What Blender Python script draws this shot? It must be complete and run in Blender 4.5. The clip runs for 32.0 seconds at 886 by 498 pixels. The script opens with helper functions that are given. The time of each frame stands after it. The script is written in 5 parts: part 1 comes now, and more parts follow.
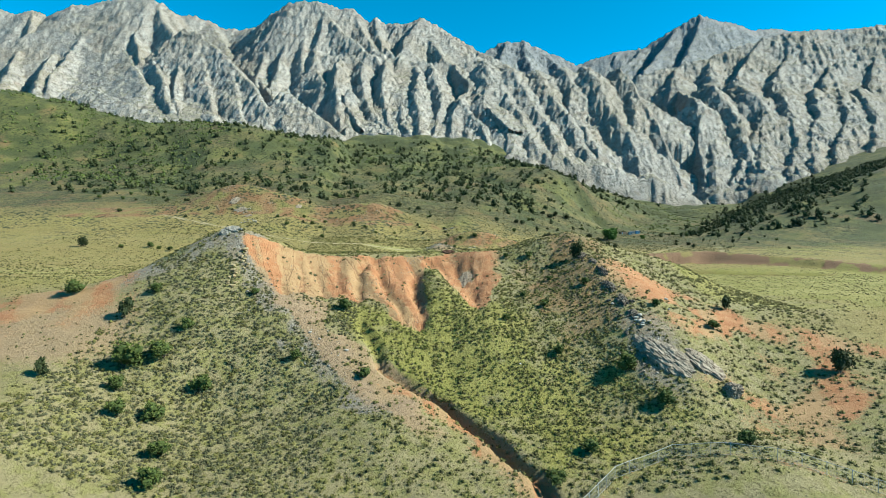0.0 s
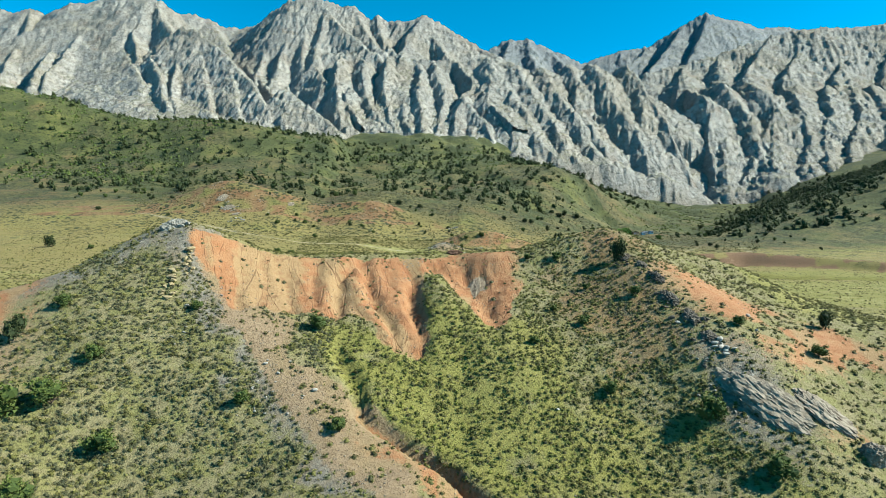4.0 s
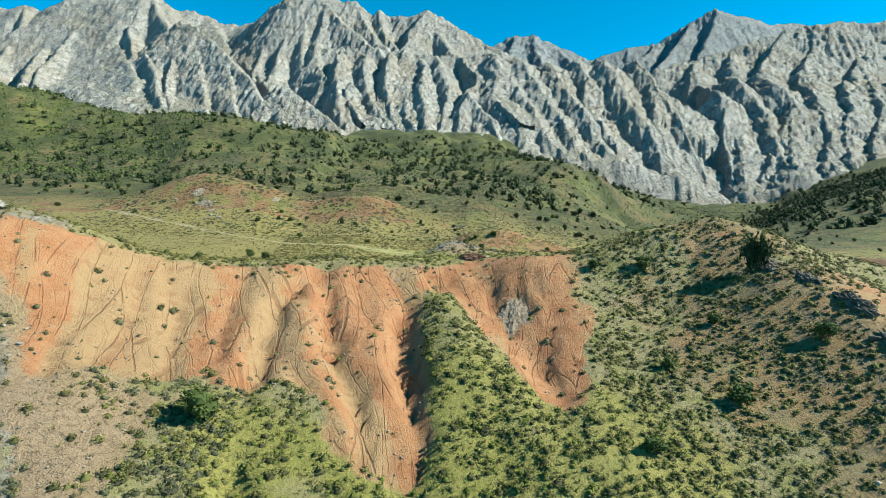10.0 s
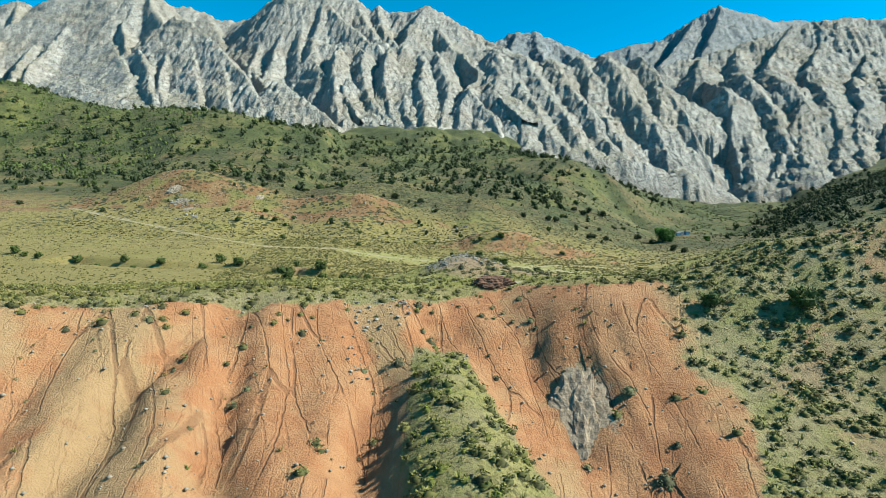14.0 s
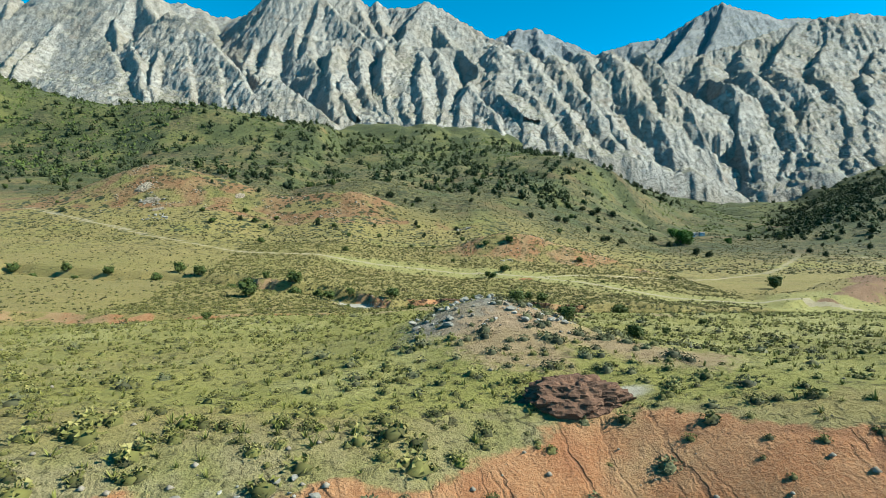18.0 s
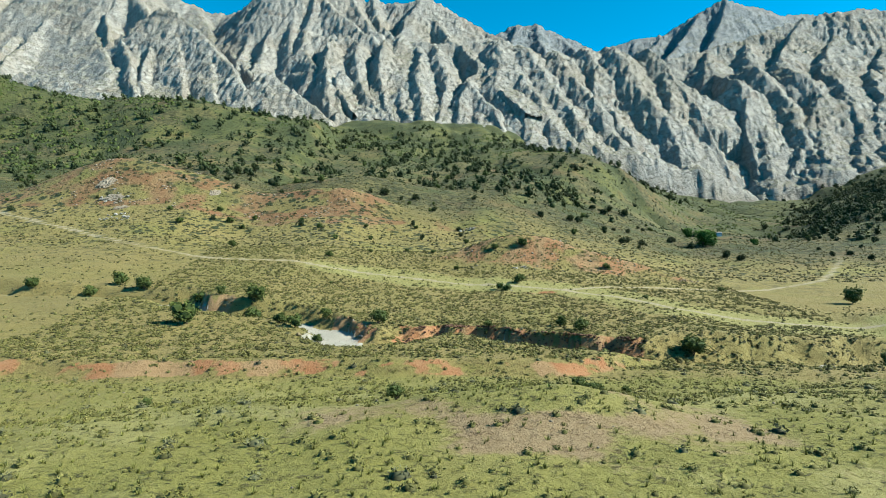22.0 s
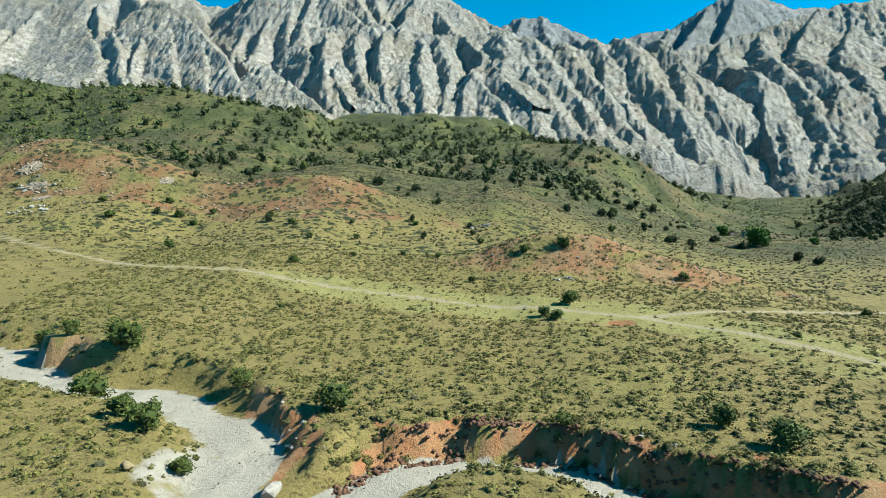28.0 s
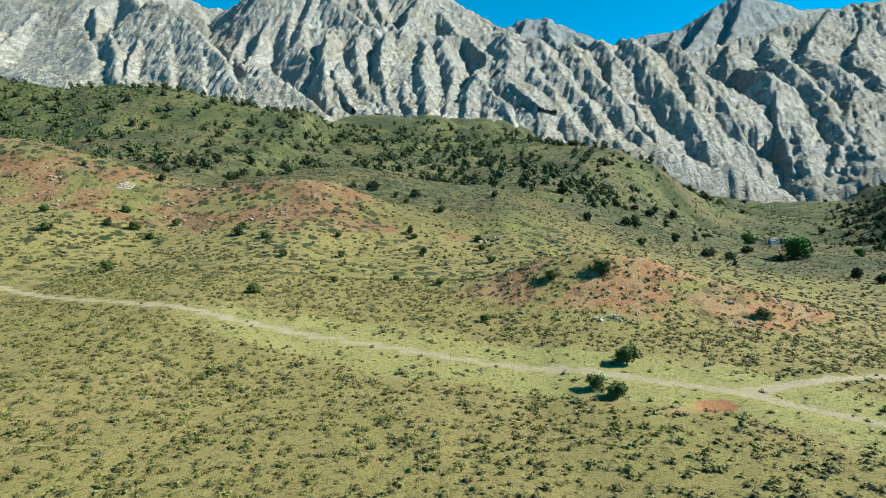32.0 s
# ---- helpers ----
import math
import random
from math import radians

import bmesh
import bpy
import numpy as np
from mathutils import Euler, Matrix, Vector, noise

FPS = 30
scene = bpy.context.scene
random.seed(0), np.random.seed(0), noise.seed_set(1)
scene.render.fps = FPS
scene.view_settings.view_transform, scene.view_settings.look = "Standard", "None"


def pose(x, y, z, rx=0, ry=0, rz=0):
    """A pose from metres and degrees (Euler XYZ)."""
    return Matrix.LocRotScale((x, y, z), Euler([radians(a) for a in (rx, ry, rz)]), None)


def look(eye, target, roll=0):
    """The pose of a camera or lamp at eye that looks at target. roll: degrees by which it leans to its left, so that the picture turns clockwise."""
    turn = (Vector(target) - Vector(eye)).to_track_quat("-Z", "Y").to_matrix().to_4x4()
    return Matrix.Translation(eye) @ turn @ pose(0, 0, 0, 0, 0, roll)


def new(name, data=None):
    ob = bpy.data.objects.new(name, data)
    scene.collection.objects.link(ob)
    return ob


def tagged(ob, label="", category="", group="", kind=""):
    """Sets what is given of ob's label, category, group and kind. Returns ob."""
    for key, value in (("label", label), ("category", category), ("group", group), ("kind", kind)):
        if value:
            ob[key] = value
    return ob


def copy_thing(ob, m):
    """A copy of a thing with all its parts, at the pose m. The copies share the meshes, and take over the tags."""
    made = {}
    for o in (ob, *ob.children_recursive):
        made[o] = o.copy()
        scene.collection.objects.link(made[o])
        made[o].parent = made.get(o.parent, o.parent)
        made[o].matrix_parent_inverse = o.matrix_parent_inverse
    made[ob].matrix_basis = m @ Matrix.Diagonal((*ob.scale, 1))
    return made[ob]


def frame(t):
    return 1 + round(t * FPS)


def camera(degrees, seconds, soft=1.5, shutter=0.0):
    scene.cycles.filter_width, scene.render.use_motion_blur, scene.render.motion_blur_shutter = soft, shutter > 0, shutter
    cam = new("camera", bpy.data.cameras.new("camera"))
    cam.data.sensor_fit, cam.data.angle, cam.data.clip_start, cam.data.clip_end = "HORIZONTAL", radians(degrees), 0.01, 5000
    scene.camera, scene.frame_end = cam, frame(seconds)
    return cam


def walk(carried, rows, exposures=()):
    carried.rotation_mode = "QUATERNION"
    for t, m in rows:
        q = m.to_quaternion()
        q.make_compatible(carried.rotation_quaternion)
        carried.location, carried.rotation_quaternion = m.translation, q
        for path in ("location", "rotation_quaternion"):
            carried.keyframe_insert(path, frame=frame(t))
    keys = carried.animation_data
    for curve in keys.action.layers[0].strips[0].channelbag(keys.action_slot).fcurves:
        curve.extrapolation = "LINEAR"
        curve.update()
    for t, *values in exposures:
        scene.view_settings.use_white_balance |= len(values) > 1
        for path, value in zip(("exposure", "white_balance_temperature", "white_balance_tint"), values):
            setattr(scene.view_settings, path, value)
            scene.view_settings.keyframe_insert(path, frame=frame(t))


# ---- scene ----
# ---------------------------------------------------------------- camera
cam = camera(75.8, 32.0, soft=0.6)
PATH = [
    # seconds, x, y, z, yaw, pitch, roll
    (0.0, 0.0, 0.0, 0.0, 0.0, 0.0, 0.0),
    (1.5, -0.2, 12.7, 0.0, 0.1, 0.05, 0.0),
    (3.0, -0.4, 25.3, -0.2, 0.2, 0.1, 0.0),
    (6.0, -1.1, 50.8, -0.4, 0.4, 0.2, 0.0),
    (9.0, -1.8, 76.6, -0.4, 0.57, 0.24, 0.0),
    (11.0, -2.2, 93.7, 0.6, 0.6, 0.28, 0.0),
    (13.0, -2.4, 110.9, 1.7, 0.6, 0.25, 0.0),
    (14.5, -2.8, 123.6, 2.4, 0.6, 0.2, 0.0),
    (17.0, -2.9, 144.5, 3.8, 0.57, 0.2, 0.0),
    (19.0, -3.5, 161.3, 5.2, 0.5, 0.2, 0.0),
    (21.0, -4.0, 178.4, 6.1, 0.42, 0.18, 0.05),
    (23.0, -4.8, 196.5, 6.8, 0.42, 0.1, 0.1),
    (25.0, -5.6, 215.1, 7.2, 0.5, 0.03, 0.1),
    (28.0, -6.5, 241.9, 7.6, 0.63, 0.04, 0.1),
    (30.0, -6.7, 258.0, 9.4, 0.78, 0.18, 0.1),
    (32.0, -6.9, 273.3, 12.0, 0.93, 0.38, 0.1),
]
walk(cam, [(t, pose(x, y, z, 90 + pitch, roll, yaw)) for t, x, y, z, yaw, pitch, roll in PATH],
     exposures=[(0.0, 1.58, 6300, -2), (32.0, 1.58, 6300, -2)])

# ---------------------------------------------------------------- world and sun
SUN_ELEVATION, SUN_AZIMUTH = radians(38), radians(97)   # azimuth clockwise from +y
world = bpy.data.worlds.new("sky")
scene.world = world
world.use_nodes = True
wn = world.node_tree.nodes
sky = wn.new("ShaderNodeTexSky")
sky.sky_type, sky.sun_disc = "NISHITA", False
sky.sun_elevation, sky.sun_rotation = SUN_ELEVATION, SUN_AZIMUTH
sky.altitude, sky.air_density, sky.dust_density, sky.ozone_density = 1500, 0.4, 0.0, 0.6
sat = wn.new("ShaderNodeHueSaturation")
sat.inputs["Hue"].default_value, sat.inputs["Saturation"].default_value, sat.inputs["Value"].default_value = 0.472, 1.55, 1.16
world.node_tree.links.new(sky.outputs[0], sat.inputs["Color"])
world.node_tree.links.new(sat.outputs[0], wn["Background"].inputs[0])
wn["Background"].inputs[1].default_value = 0.115
sun = new("sun", bpy.data.lights.new("sun", "SUN"))
sun.data.energy, sun.data.angle, sun.data.color = 5.0, radians(0.53), (1.0, 0.94, 0.82)
sun_from = Vector((math.sin(SUN_AZIMUTH) * math.cos(SUN_ELEVATION), math.cos(SUN_AZIMUTH) * math.cos(SUN_ELEVATION), math.sin(SUN_ELEVATION)))
sun.matrix_world = look(sun_from * 500, (0, 0, 0))

# ---------------------------------------------------------------- noise and lines
RNG = np.random.default_rng(7)
PERM = RNG.permutation(4096)
GRAD = RNG.uniform(0, 2 * math.pi, 4096)


def grain(x, y, seed=0):
    """Gradient noise, about -1 to 1."""
    xi, yi = np.floor(x).astype(np.int64), np.floor(y).astype(np.int64)
    xf, yf = x - xi, y - yi
    u, v = xf * xf * xf * (xf * (xf * 6 - 15) + 10), yf * yf * yf * (yf * (yf * 6 - 15) + 10)

    def corner(i, j):
        a = GRAD[PERM[(PERM[(xi + i + seed * 57) & 4095] + yi + j) & 4095]]
        return np.cos(a) * (xf - i) + np.sin(a) * (yf - j)
    top = corner(0, 0) * (1 - u) + corner(1, 0) * u
    low = corner(0, 1) * (1 - u) + corner(1, 1) * u
    return (top * (1 - v) + low * v) * 1.5


def layers(x, y, octaves, seed=0, gain=0.5):
    total, amp = 0, 1.0
    for k in range(octaves):
        total = total + amp * grain(x * 2**k, y * 2**k, seed + k)
        amp *= gain
    return total


def crags(x, y, octaves, seed=0, gain=0.5):
    """Ridged noise, 0 to about 1, with sharp crests."""
    total, amp, norm = 0, 1.0, 0
    for k in range(octaves):
        total = total + amp * (1 - np.abs(grain(x * 2**k, y * 2**k, seed + k)) * 1.4)
        norm += amp
        amp *= gain
    return total / norm


def step(a, b, v):
    s = np.clip((v - a) / (b - a), 0, 1)
    return s * s * (3 - 2 * s)


def near(x, y, line):
    """Distance to a polyline, the value carried along it, and the side (positive to its left)."""
    best, val, side = np.full(np.shape(x), 1e9), np.zeros(np.shape(x)), np.zeros(np.shape(x))
    for a, b in zip(line, line[1:]):
        dx, dy = b[0] - a[0], b[1] - a[1]
        s = np.clip(((x - a[0]) * dx + (y - a[1]) * dy) / (dx * dx + dy * dy), 0, 1)
        px, py = x - a[0] - s * dx, y - a[1] - s * dy
        d = np.hypot(px, py)
        m = d < best
        best = np.where(m, d, best)
        val = np.where(m, a[2] + s * (b[2] - a[2]), val)
        side = np.where(m, np.sign(dx * py - dy * px), side)
    return best, val, side


def bump(x, y, cx, cy, rx, ry, turn=0.0):
    c, s = math.cos(radians(turn)), math.sin(radians(turn))
    u, v = (x - cx) * c + (y - cy) * s, -(x - cx) * s + (y - cy) * c
    return np.exp(-(u / rx) ** 2 - (v / ry) ** 2)


# ---------------------------------------------------------------- the lie of the land
# heights are metres above the camera's first place
MIDDLE = ((-400, -70), (40, -46), (80, -37), (109, -30.5), (122, -22), (129, -18), (137, -14.3), (150, -10.4), (162, -6.4), (168, -2.2), (171, -1.2), (180, -1.4), (220, -2.6), (232, -4.6), (244, -7.4), (252, -8.4), (275, -8.9),
          (300, -8.8), (345, -3.5), (380, 2), (410, 7), (440, 12), (462, 20), (530, 36), (600, 48), (800, 95), (1100, 182), (1200, 222), (1300, 260), (1400, 262), (1500, 200), (5000, 150))
RIGHT = ((-400, -70), (60, -37), (100, -27.5), (120, -22), (138, -15.5), (180, -14), (275, -12.3), (300, -8.5), (350, -7.5), (420, -4), (578, 11), (788, 22), (1109, 78), (1400, 140), (5000, 300))
LEFT = ((-400, -60), (60, -32), (90, -25), (112, -19), (135, -13), (150, -10), (170, -9), (260, -7.5), (320, -4.5), (360, 3), (400, 10), (457, 30), (600, 62), (800, 110), (1000, 190), (1300, 250), (5000, 300))
VALLEY = ((20, 100), (60, 290), (110, 350), (130, 420), (173, 575), (277, 790), (481, 1109), (600, 1500), (700, 5000))   # the stream's x by y
LEFT_SPUR = ((-58, 153, 6.4), (-54, 149, 6.2), (-49, 143, 2.8), (-40, 134, 1.6), (-30, 122, 2.0), (-9, 101, 3.6), (0, 88, 1.0))
CREST_BACK = ((-90, 14), (-60, 20), (-52, 21), (-40, 13), (-28, 6), (-14, 2), (-4, -1), (2, -3), (11, 2), (20, 1), (30, 0), (120, 0))   # how far the crest lies in front of its middle
LEFT_BACK = ((-53, 149, 6.0), (-70, 140, 4.0), (-90, 131, 2.0), (-105, 126, 0.0))
RIGHT_SPUR = ((16, 171, 1.0), (27, 172, 4.5), (37, 170, 6.5), (42, 160, 6.2), (42, 150, 6.6), (45, 137, 5.2), (46, 124, 6.0), (48, 108, 5.5), (50, 98, 0.0))
CONE = ((-3.4, 166, -1.5), (-3.2, 162, 0.6), (-2.6, 157, 2.0), (-1.0, 148, 2.6), (2.0, 136, 2.0), (4.0, 122, 0.4))
GULLY = ((-19, 132, 0.0), (-17.0, 125, 1.4), (-12.0, 116, 2.0), (0.0, 109, 2.6), (7.0, 100, 2.6), (14.0, 88, 2.0), (20.0, 70, 1.0))
RED_GULLY_L = ((-9, 167, 0.2), (-7.5, 155, 2.2), (-6.5, 142, 2.6), (-5.0, 131, 1.6), (-4.6, 126, 0.6))
RED_GULLY_R = ((4, 168, 0.2), (6.0, 158, 1.6), (7.0, 147, 2.2), (7.5, 138, 1.6), (8.0, 132, 0.3))
WALL_GULLY_A = ((-18, 168, 0.2), (-21, 162, 0.9), (-23, 156, 1.3), (-22, 147, 1.3), (-20.5, 138, 1.0), (-20, 133, 0.3))
WALL_GULLY_B = ((-21, 168, 0.1), (-20, 164, 0.6), (-17.5, 156, 1.1), (-14, 147, 1.2), (-11, 139, 1.1), (-9, 131, 0.4))
RIVER = ((-150, 338, -4.0), (-110, 328, -5.6), (-68, 321, -6.7), (-61, 312, -7.2), (-46, 304, -8.0), (-33, 300, -8.8), (-26, 295, -9.2), (-23, 288, -9.5), (-21.5, 281, -9.8), (-18, 277, -9.9), (-14.5, 280, -9.9),
         (-11, 285, -9.9), (-4, 288, -10.0), (3, 286, -10.3), (9, 281, -10.5), (13, 277.5, -10.8), (20, 273.5, -11.0), (30, 270, -11.4), (42, 274, -12.0), (68, 281, -13.0), (100, 284, -13.4), (180, 270, -14.0))
ROAD = ((-230, 452, 0), (-150, 412, 0), (-111, 390, 0), (-75, 374, 0), (-42, 363, 0), (-23, 357, 0), (8, 347, 0), (26, 339, 0), (37, 328, 0), (45, 312, 0), (70, 300, 0), (96, 292, 0))
FENCE = ((12, 71, 0), (19, 79, 0), (26, 86, 0), (36, 89.5, 0), (44, 87, 0), (50, 85, 0), (56, 83, 0), (62, 81, 0), (70, 77, 0))
ROAD_UP = ((26, 339, 0), (60, 352, 0), (100, 372, 0), (135, 400, 0), (190, 470, 0), (250, 560, 0), (300, 640, 0))
ROAD_VALLEY = ((130, 352, 0), (165, 372, 0), (210, 425, 0), (250, 520, 0), (300, 590, 0), (374, 647, 0), (400, 700, 0), (440, 760, 0))


def profile(y, knots):
    k = np.array(knots, float)
    return np.interp(y, k[:, 0], k[:, 1])


def soft_profile(y, knots):
    w = np.clip(0.02 * np.abs(y), 1.5, 40)
    return (profile(y - w, knots) + 2 * profile(y, knots) + profile(y + w, knots)) / 4


def valley_x(y):
    k = np.array(VALLEY, float)
    return np.interp(y, k[:, 1], k[:, 0])


def land(x, y):
    """Height of the ground, and how red, green, stony, pale, bare and worn it is."""
    x, y = np.asarray(x, float), np.asarray(y, float)
    wx = x + 3.0 * layers(x / 30, y / 30, 3, 11)
    back = profile(x, CREST_BACK) * step(92, 140, y)
    mid, right, left = soft_profile(y + back, MIDDLE), soft_profile(y, RIGHT), soft_profile(y, LEFT)
    vx = valley_x(y)
    # hillside between the valley on the right and the left plain
    near_w = step(300, 420, y)
    r0, r1 = (1 - near_w) * 56 + near_w * (vx - 130 - 0.1 * (y - 400).clip(0) - 1.0 * (y - 880).clip(0, 300)), (1 - near_w) * 96 + near_w * (vx - 10)
    r = step(0, 1, (wx - r0) / (r1 - r0).clip(20))
    l = step(62 - 24 * step(135, 112, y), 98 - 20 * step(135, 112, y), -wx - 0.12 * (y - 200).clip(0))
    z = mid * (1 - r) + right * r
    z = z * (1 - l) + left * l
    # hillside beyond the stream
    beyond = (x - vx - 45 - 0.06 * (y - 400).clip(0)).clip(0)
    z = z + step(470, 740, y) * np.where(beyond > 0, 0.34 * beyond * step(0, 60, beyond) * (1 - 0.45 * step(200, 800, beyond)), 0)
    # spurs round the hollow
    d, v, side_l = near(x, y, LEFT_SPUR)
    z = z + v * np.exp(-(d / 11.0) ** 2) * 1.0
    d2, v2, _ = near(x, y, LEFT_BACK)
    z = np.maximum(z, z + v2 * np.exp(-(d2 / 13.0) ** 2) - 0.9 * v * np.exp(-(d / 11.0) ** 2))
    d3, v3, _ = near(x, y, RIGHT_SPUR)
    z = z + v3 * np.exp(-(d3 / 12.5) ** 2)
    dc, vc, _ = near(x, y, CONE)
    cone_w = 2.0 + 0.14 * (166 - y).clip(0, 40)
    z = z + vc * np.exp(-(dc / cone_w) ** 2)
    dl, vl, _ = near(x + 0.8 * grain(x / 6, y / 6, 5), y, RED_GULLY_L)
    dr, vr, _ = near(x + 0.8 * grain(x / 6, y / 6, 6), y, RED_GULLY_R)
    z = z - 0.5 * vl * np.exp(-(dl / 1.5) ** 2) - 0.45 * vr * np.exp(-(dr / 2.0) ** 2)
    for wall_gully in (WALL_GULLY_A, WALL_GULLY_B):
        dw, vw, _ = near(x + 0.7 * grain(x / 4, y / 4, 12), y, wall_gully)
        z = z - 0.75 * vw * np.exp(-(dw / 1.1) ** 2) + 0.35 * vw * np.exp(-((dw - 3.0) / 2.0) ** 2)
    dg, vg, side_g = near(x + 1.0 * grain(x / 7, y / 7, 8), y, GULLY)
    side_g = (side_g < 0) * 1.0
    z = z - vg * step(2.0, 0.4, dg)
    # the fenced knoll, the stony knoll on the plateau, left red mound
    z = z + 4.2 * bump(x, y, 48, 84, 17, 13) * step(60, 75, y)
    z = z + 2.9 * bump(x, y, -1.5, 187.5, 6.5, 6.5) + 0.8 * bump(x, y, 6, 182, 8, 6) + 1.1 * bump(x, y, 0.5, 220, 8, 5)
    z = z + 1.2 * bump(x, y, -92, 136, 16, 6)
    # terrace edge above the river, river bed, banks
    ty = 255 + 2.2 * grain(x / 14, 0 * y, 21) + 0.05 * np.abs(x + 10) + step(8, 30, x) * 9
    lower = step(0, 1, (y - ty + 1.8) / 3.6) * step(345, 300, y) * step(60, 40, x) * step(-110, -80, x)
    dv, vz, side = near(x + 1.6 * grain(x / 11, y / 11, 23), y + 1.6 * grain(x / 11, y / 11, 24), RIVER)
    z = z + 1.7 * lower
    half = 2.5 + 0.9 * grain(x / 18, y / 18, 25) + 0.8 * (side > 0) * layers(x / 4, y / 4, 2, 29)
    north = side > 0
    z = np.where(~north & (y > 262) & (dv < 25), np.minimum(z, vz + 0.5 + (0.23 + 0.08 * step(-12, 0, x) * step(48, 36, x) - 0.06 * step(36, 48, x)) * dv), z)
    steep = np.clip(np.maximum(step(-17, -9, x) * step(29, 21, x) * step(268, 276, y), np.maximum(1.2 * bump(x, y, -57, 318, 8, 8), 1.3 * bump(x, y, -22, 293, 5, 9))) * (0.95 + 0.5 * grain(x / 5, y / 5, 27)), 0, 1)
    bank = np.where(north, 0.7 + 4.5 * (1 - steep) + 0.5 * grain(x / 3, y / 3, 30) + 0.6 * grain(x / 1.3, y / 1.3, 34), 4.0).clip(0.5)
    cut = step(0, 1, (dv - half) / bank)
    in_river = (dv < half + 14) & (y > 250)
    z = np.where(in_river, np.minimum(z, (vz + 0.15 * grain(x * 2, y * 2, 26)) * (1 - cut) + cut * np.maximum(z, vz)), z)
    z = z - 1.2 * bump(x, y, 21.5, 335.0, 2.2, 1.0) * step(336.2, 335.6, y + 0.3 * grain(x * 2, y * 2, 28))
    # far hills
    z = z + 9 * bump(x, y, 24, 387, 26, 10, -4) + 3 * bump(x, y, 60, 383, 25, 8)
    z = z + 8 * bump(x, y, -60, 476, 34, 14) + 19 * bump(x, y, -172, 478, 40, 20) + 5 * bump(x, y, -110, 476, 40, 14)
    z = z + 40 * bump(x, y, -330, 880, 150, 110, -30) + 105 * bump(x, y, -720, 880, 230, 120, 12)
    z = z + 12 * bump(x, y, -60, 540, 60, 40, 20) + 5 * bump(x, y, 187, 880, 95, 70, -20)
    # the brown earth bank across the stream
    db, vb, sb = near(x, y, ((92, 298, 2.0), (118, 312, 6.0), (146, 318, 7.0), (185, 303, 4.0), (225, 275, 3.0), (300, 240, 2.5), (480, 200, 2.0)))
    db = np.where(sb > 0, db * 0.35, db)   # gentle behind, steep towards the stream
    z = z + vb * step(7 + 2 * grain(x / 9, y / 9, 72), 1.5, db)
    dR = np.minimum(np.minimum(near(x, y, ROAD)[0], near(x, y, ROAD_UP)[0]), near(x, y, ROAD_VALLEY)[0])
    # relief
    far = step(330, 700, y)
    rough = 1 - 0.85 * step(1.4, 0.4, dR / 1.6)
    z = z + rough * ((0.25 + 0.12 * far) * layers(x / 7, y / 7, 3, 31) + 0.07 * layers(x / 1.1, y / 1.1, 2, 41) * (1 - far))
    z = z + far * (3.2 * layers(x / 90, y / 90, 4, 45, 0.55)) * step(420, 600, y)
    draw = crags(x / 150 + 0.3 * y / 150, y / 420, 2, 47)
    z = z - far * step(450, 700, y) * 6 * step(0.62, 1.0, draw)
    # colour fields
    n1, n2 = layers(x / 9, y / 9, 3, 51), layers(x / 28, y / 28, 3, 55)
    foot_y = np.interp(x, (-60, -40, -26, -16, -11, -5, 2, 6, 9, 14, 20), (147, 146, 144, 141, 133, 130, 136, 136, 138, 150, 166))
    wall = step(-3, 2, y + back - foot_y + 3 * n1) * step(172.0, 170.0, y + back + 2.2 * step(4, -4, x) + 0.5 * n1 + 0.9 * layers(x / 2.5, y / 2.5, 2, 74)) * step(-1.0, 3.5, side_l * d + 1.5 * n1) * step(-56, -50, x) * step(19, 13, x + 2.5 * n1)
    wall = wall * (1 - step(1.1, 0.75, dc / cone_w + 0.2 * n1) * step(166, 163, y))
    red = np.clip(wall * (1 - 0.8 * bump(x, y, 7.4, 159, 1.5, 6.0, 4)) + 1.3 * bump(x, y, 48, 146, 8, 9) + 0.9 * bump(x, y, 57, 133, 12, 12) * (0.7 + n1) + 0.85 * bump(x, y, 76, 110, 24, 20) * (0.6 + 1.0 * n2 + 0.5 * n1)
                  + 1.1 * bump(x, y, -92, 130, 22, 14) * (0.75 + 0.5 * n1) + 0.6 * step(1.2, 0.5, dg) * step(124, 116, y) + 0.6 * step(8, 3, dg + 2 * n1) * step(116, 108, y) * side_g + 0.5 * bump(x, y, 31, 165, 11, 7) * (0.6 + n1), 0, 1)
    red = np.clip(red + 0.9 * step(2.0, 0.6, np.abs(y - ty)) * (0.6 + 1.1 * n1 + 0.9 * layers(x / 2.5, y / 1.5, 2, 59)) * step(30, 12, x) * step(-110, -80, x) + (1.0 * step(half - 0.2, half + 0.3, dv) * step(half + bank + 0.5, half + 0.8 * bank, dv + 0.4 * n1) * north * (dv < 9) * step(0.2, 0.5, steep) * (y > 250)), 0, 1)
    dF = near(x, y, FENCE)[0]
    red = np.clip(red + 0.35 * step(2.0, 0.6, dF + 0.5 * n1) * (y > 70), 0, 1)
    n3 = layers(x / 15, y / 9, 3, 57)
    band = step(434, 446, y + 7 * n2) * step(492, 474, y + 7 * n2) * step(-330, -280, x) * step(-18, -48, x) * (0.62 + 0.9 * n3)
    mound = bump(x, y, 36, 381, 42, 11, -4) * (0.7 + 0.9 * n3)
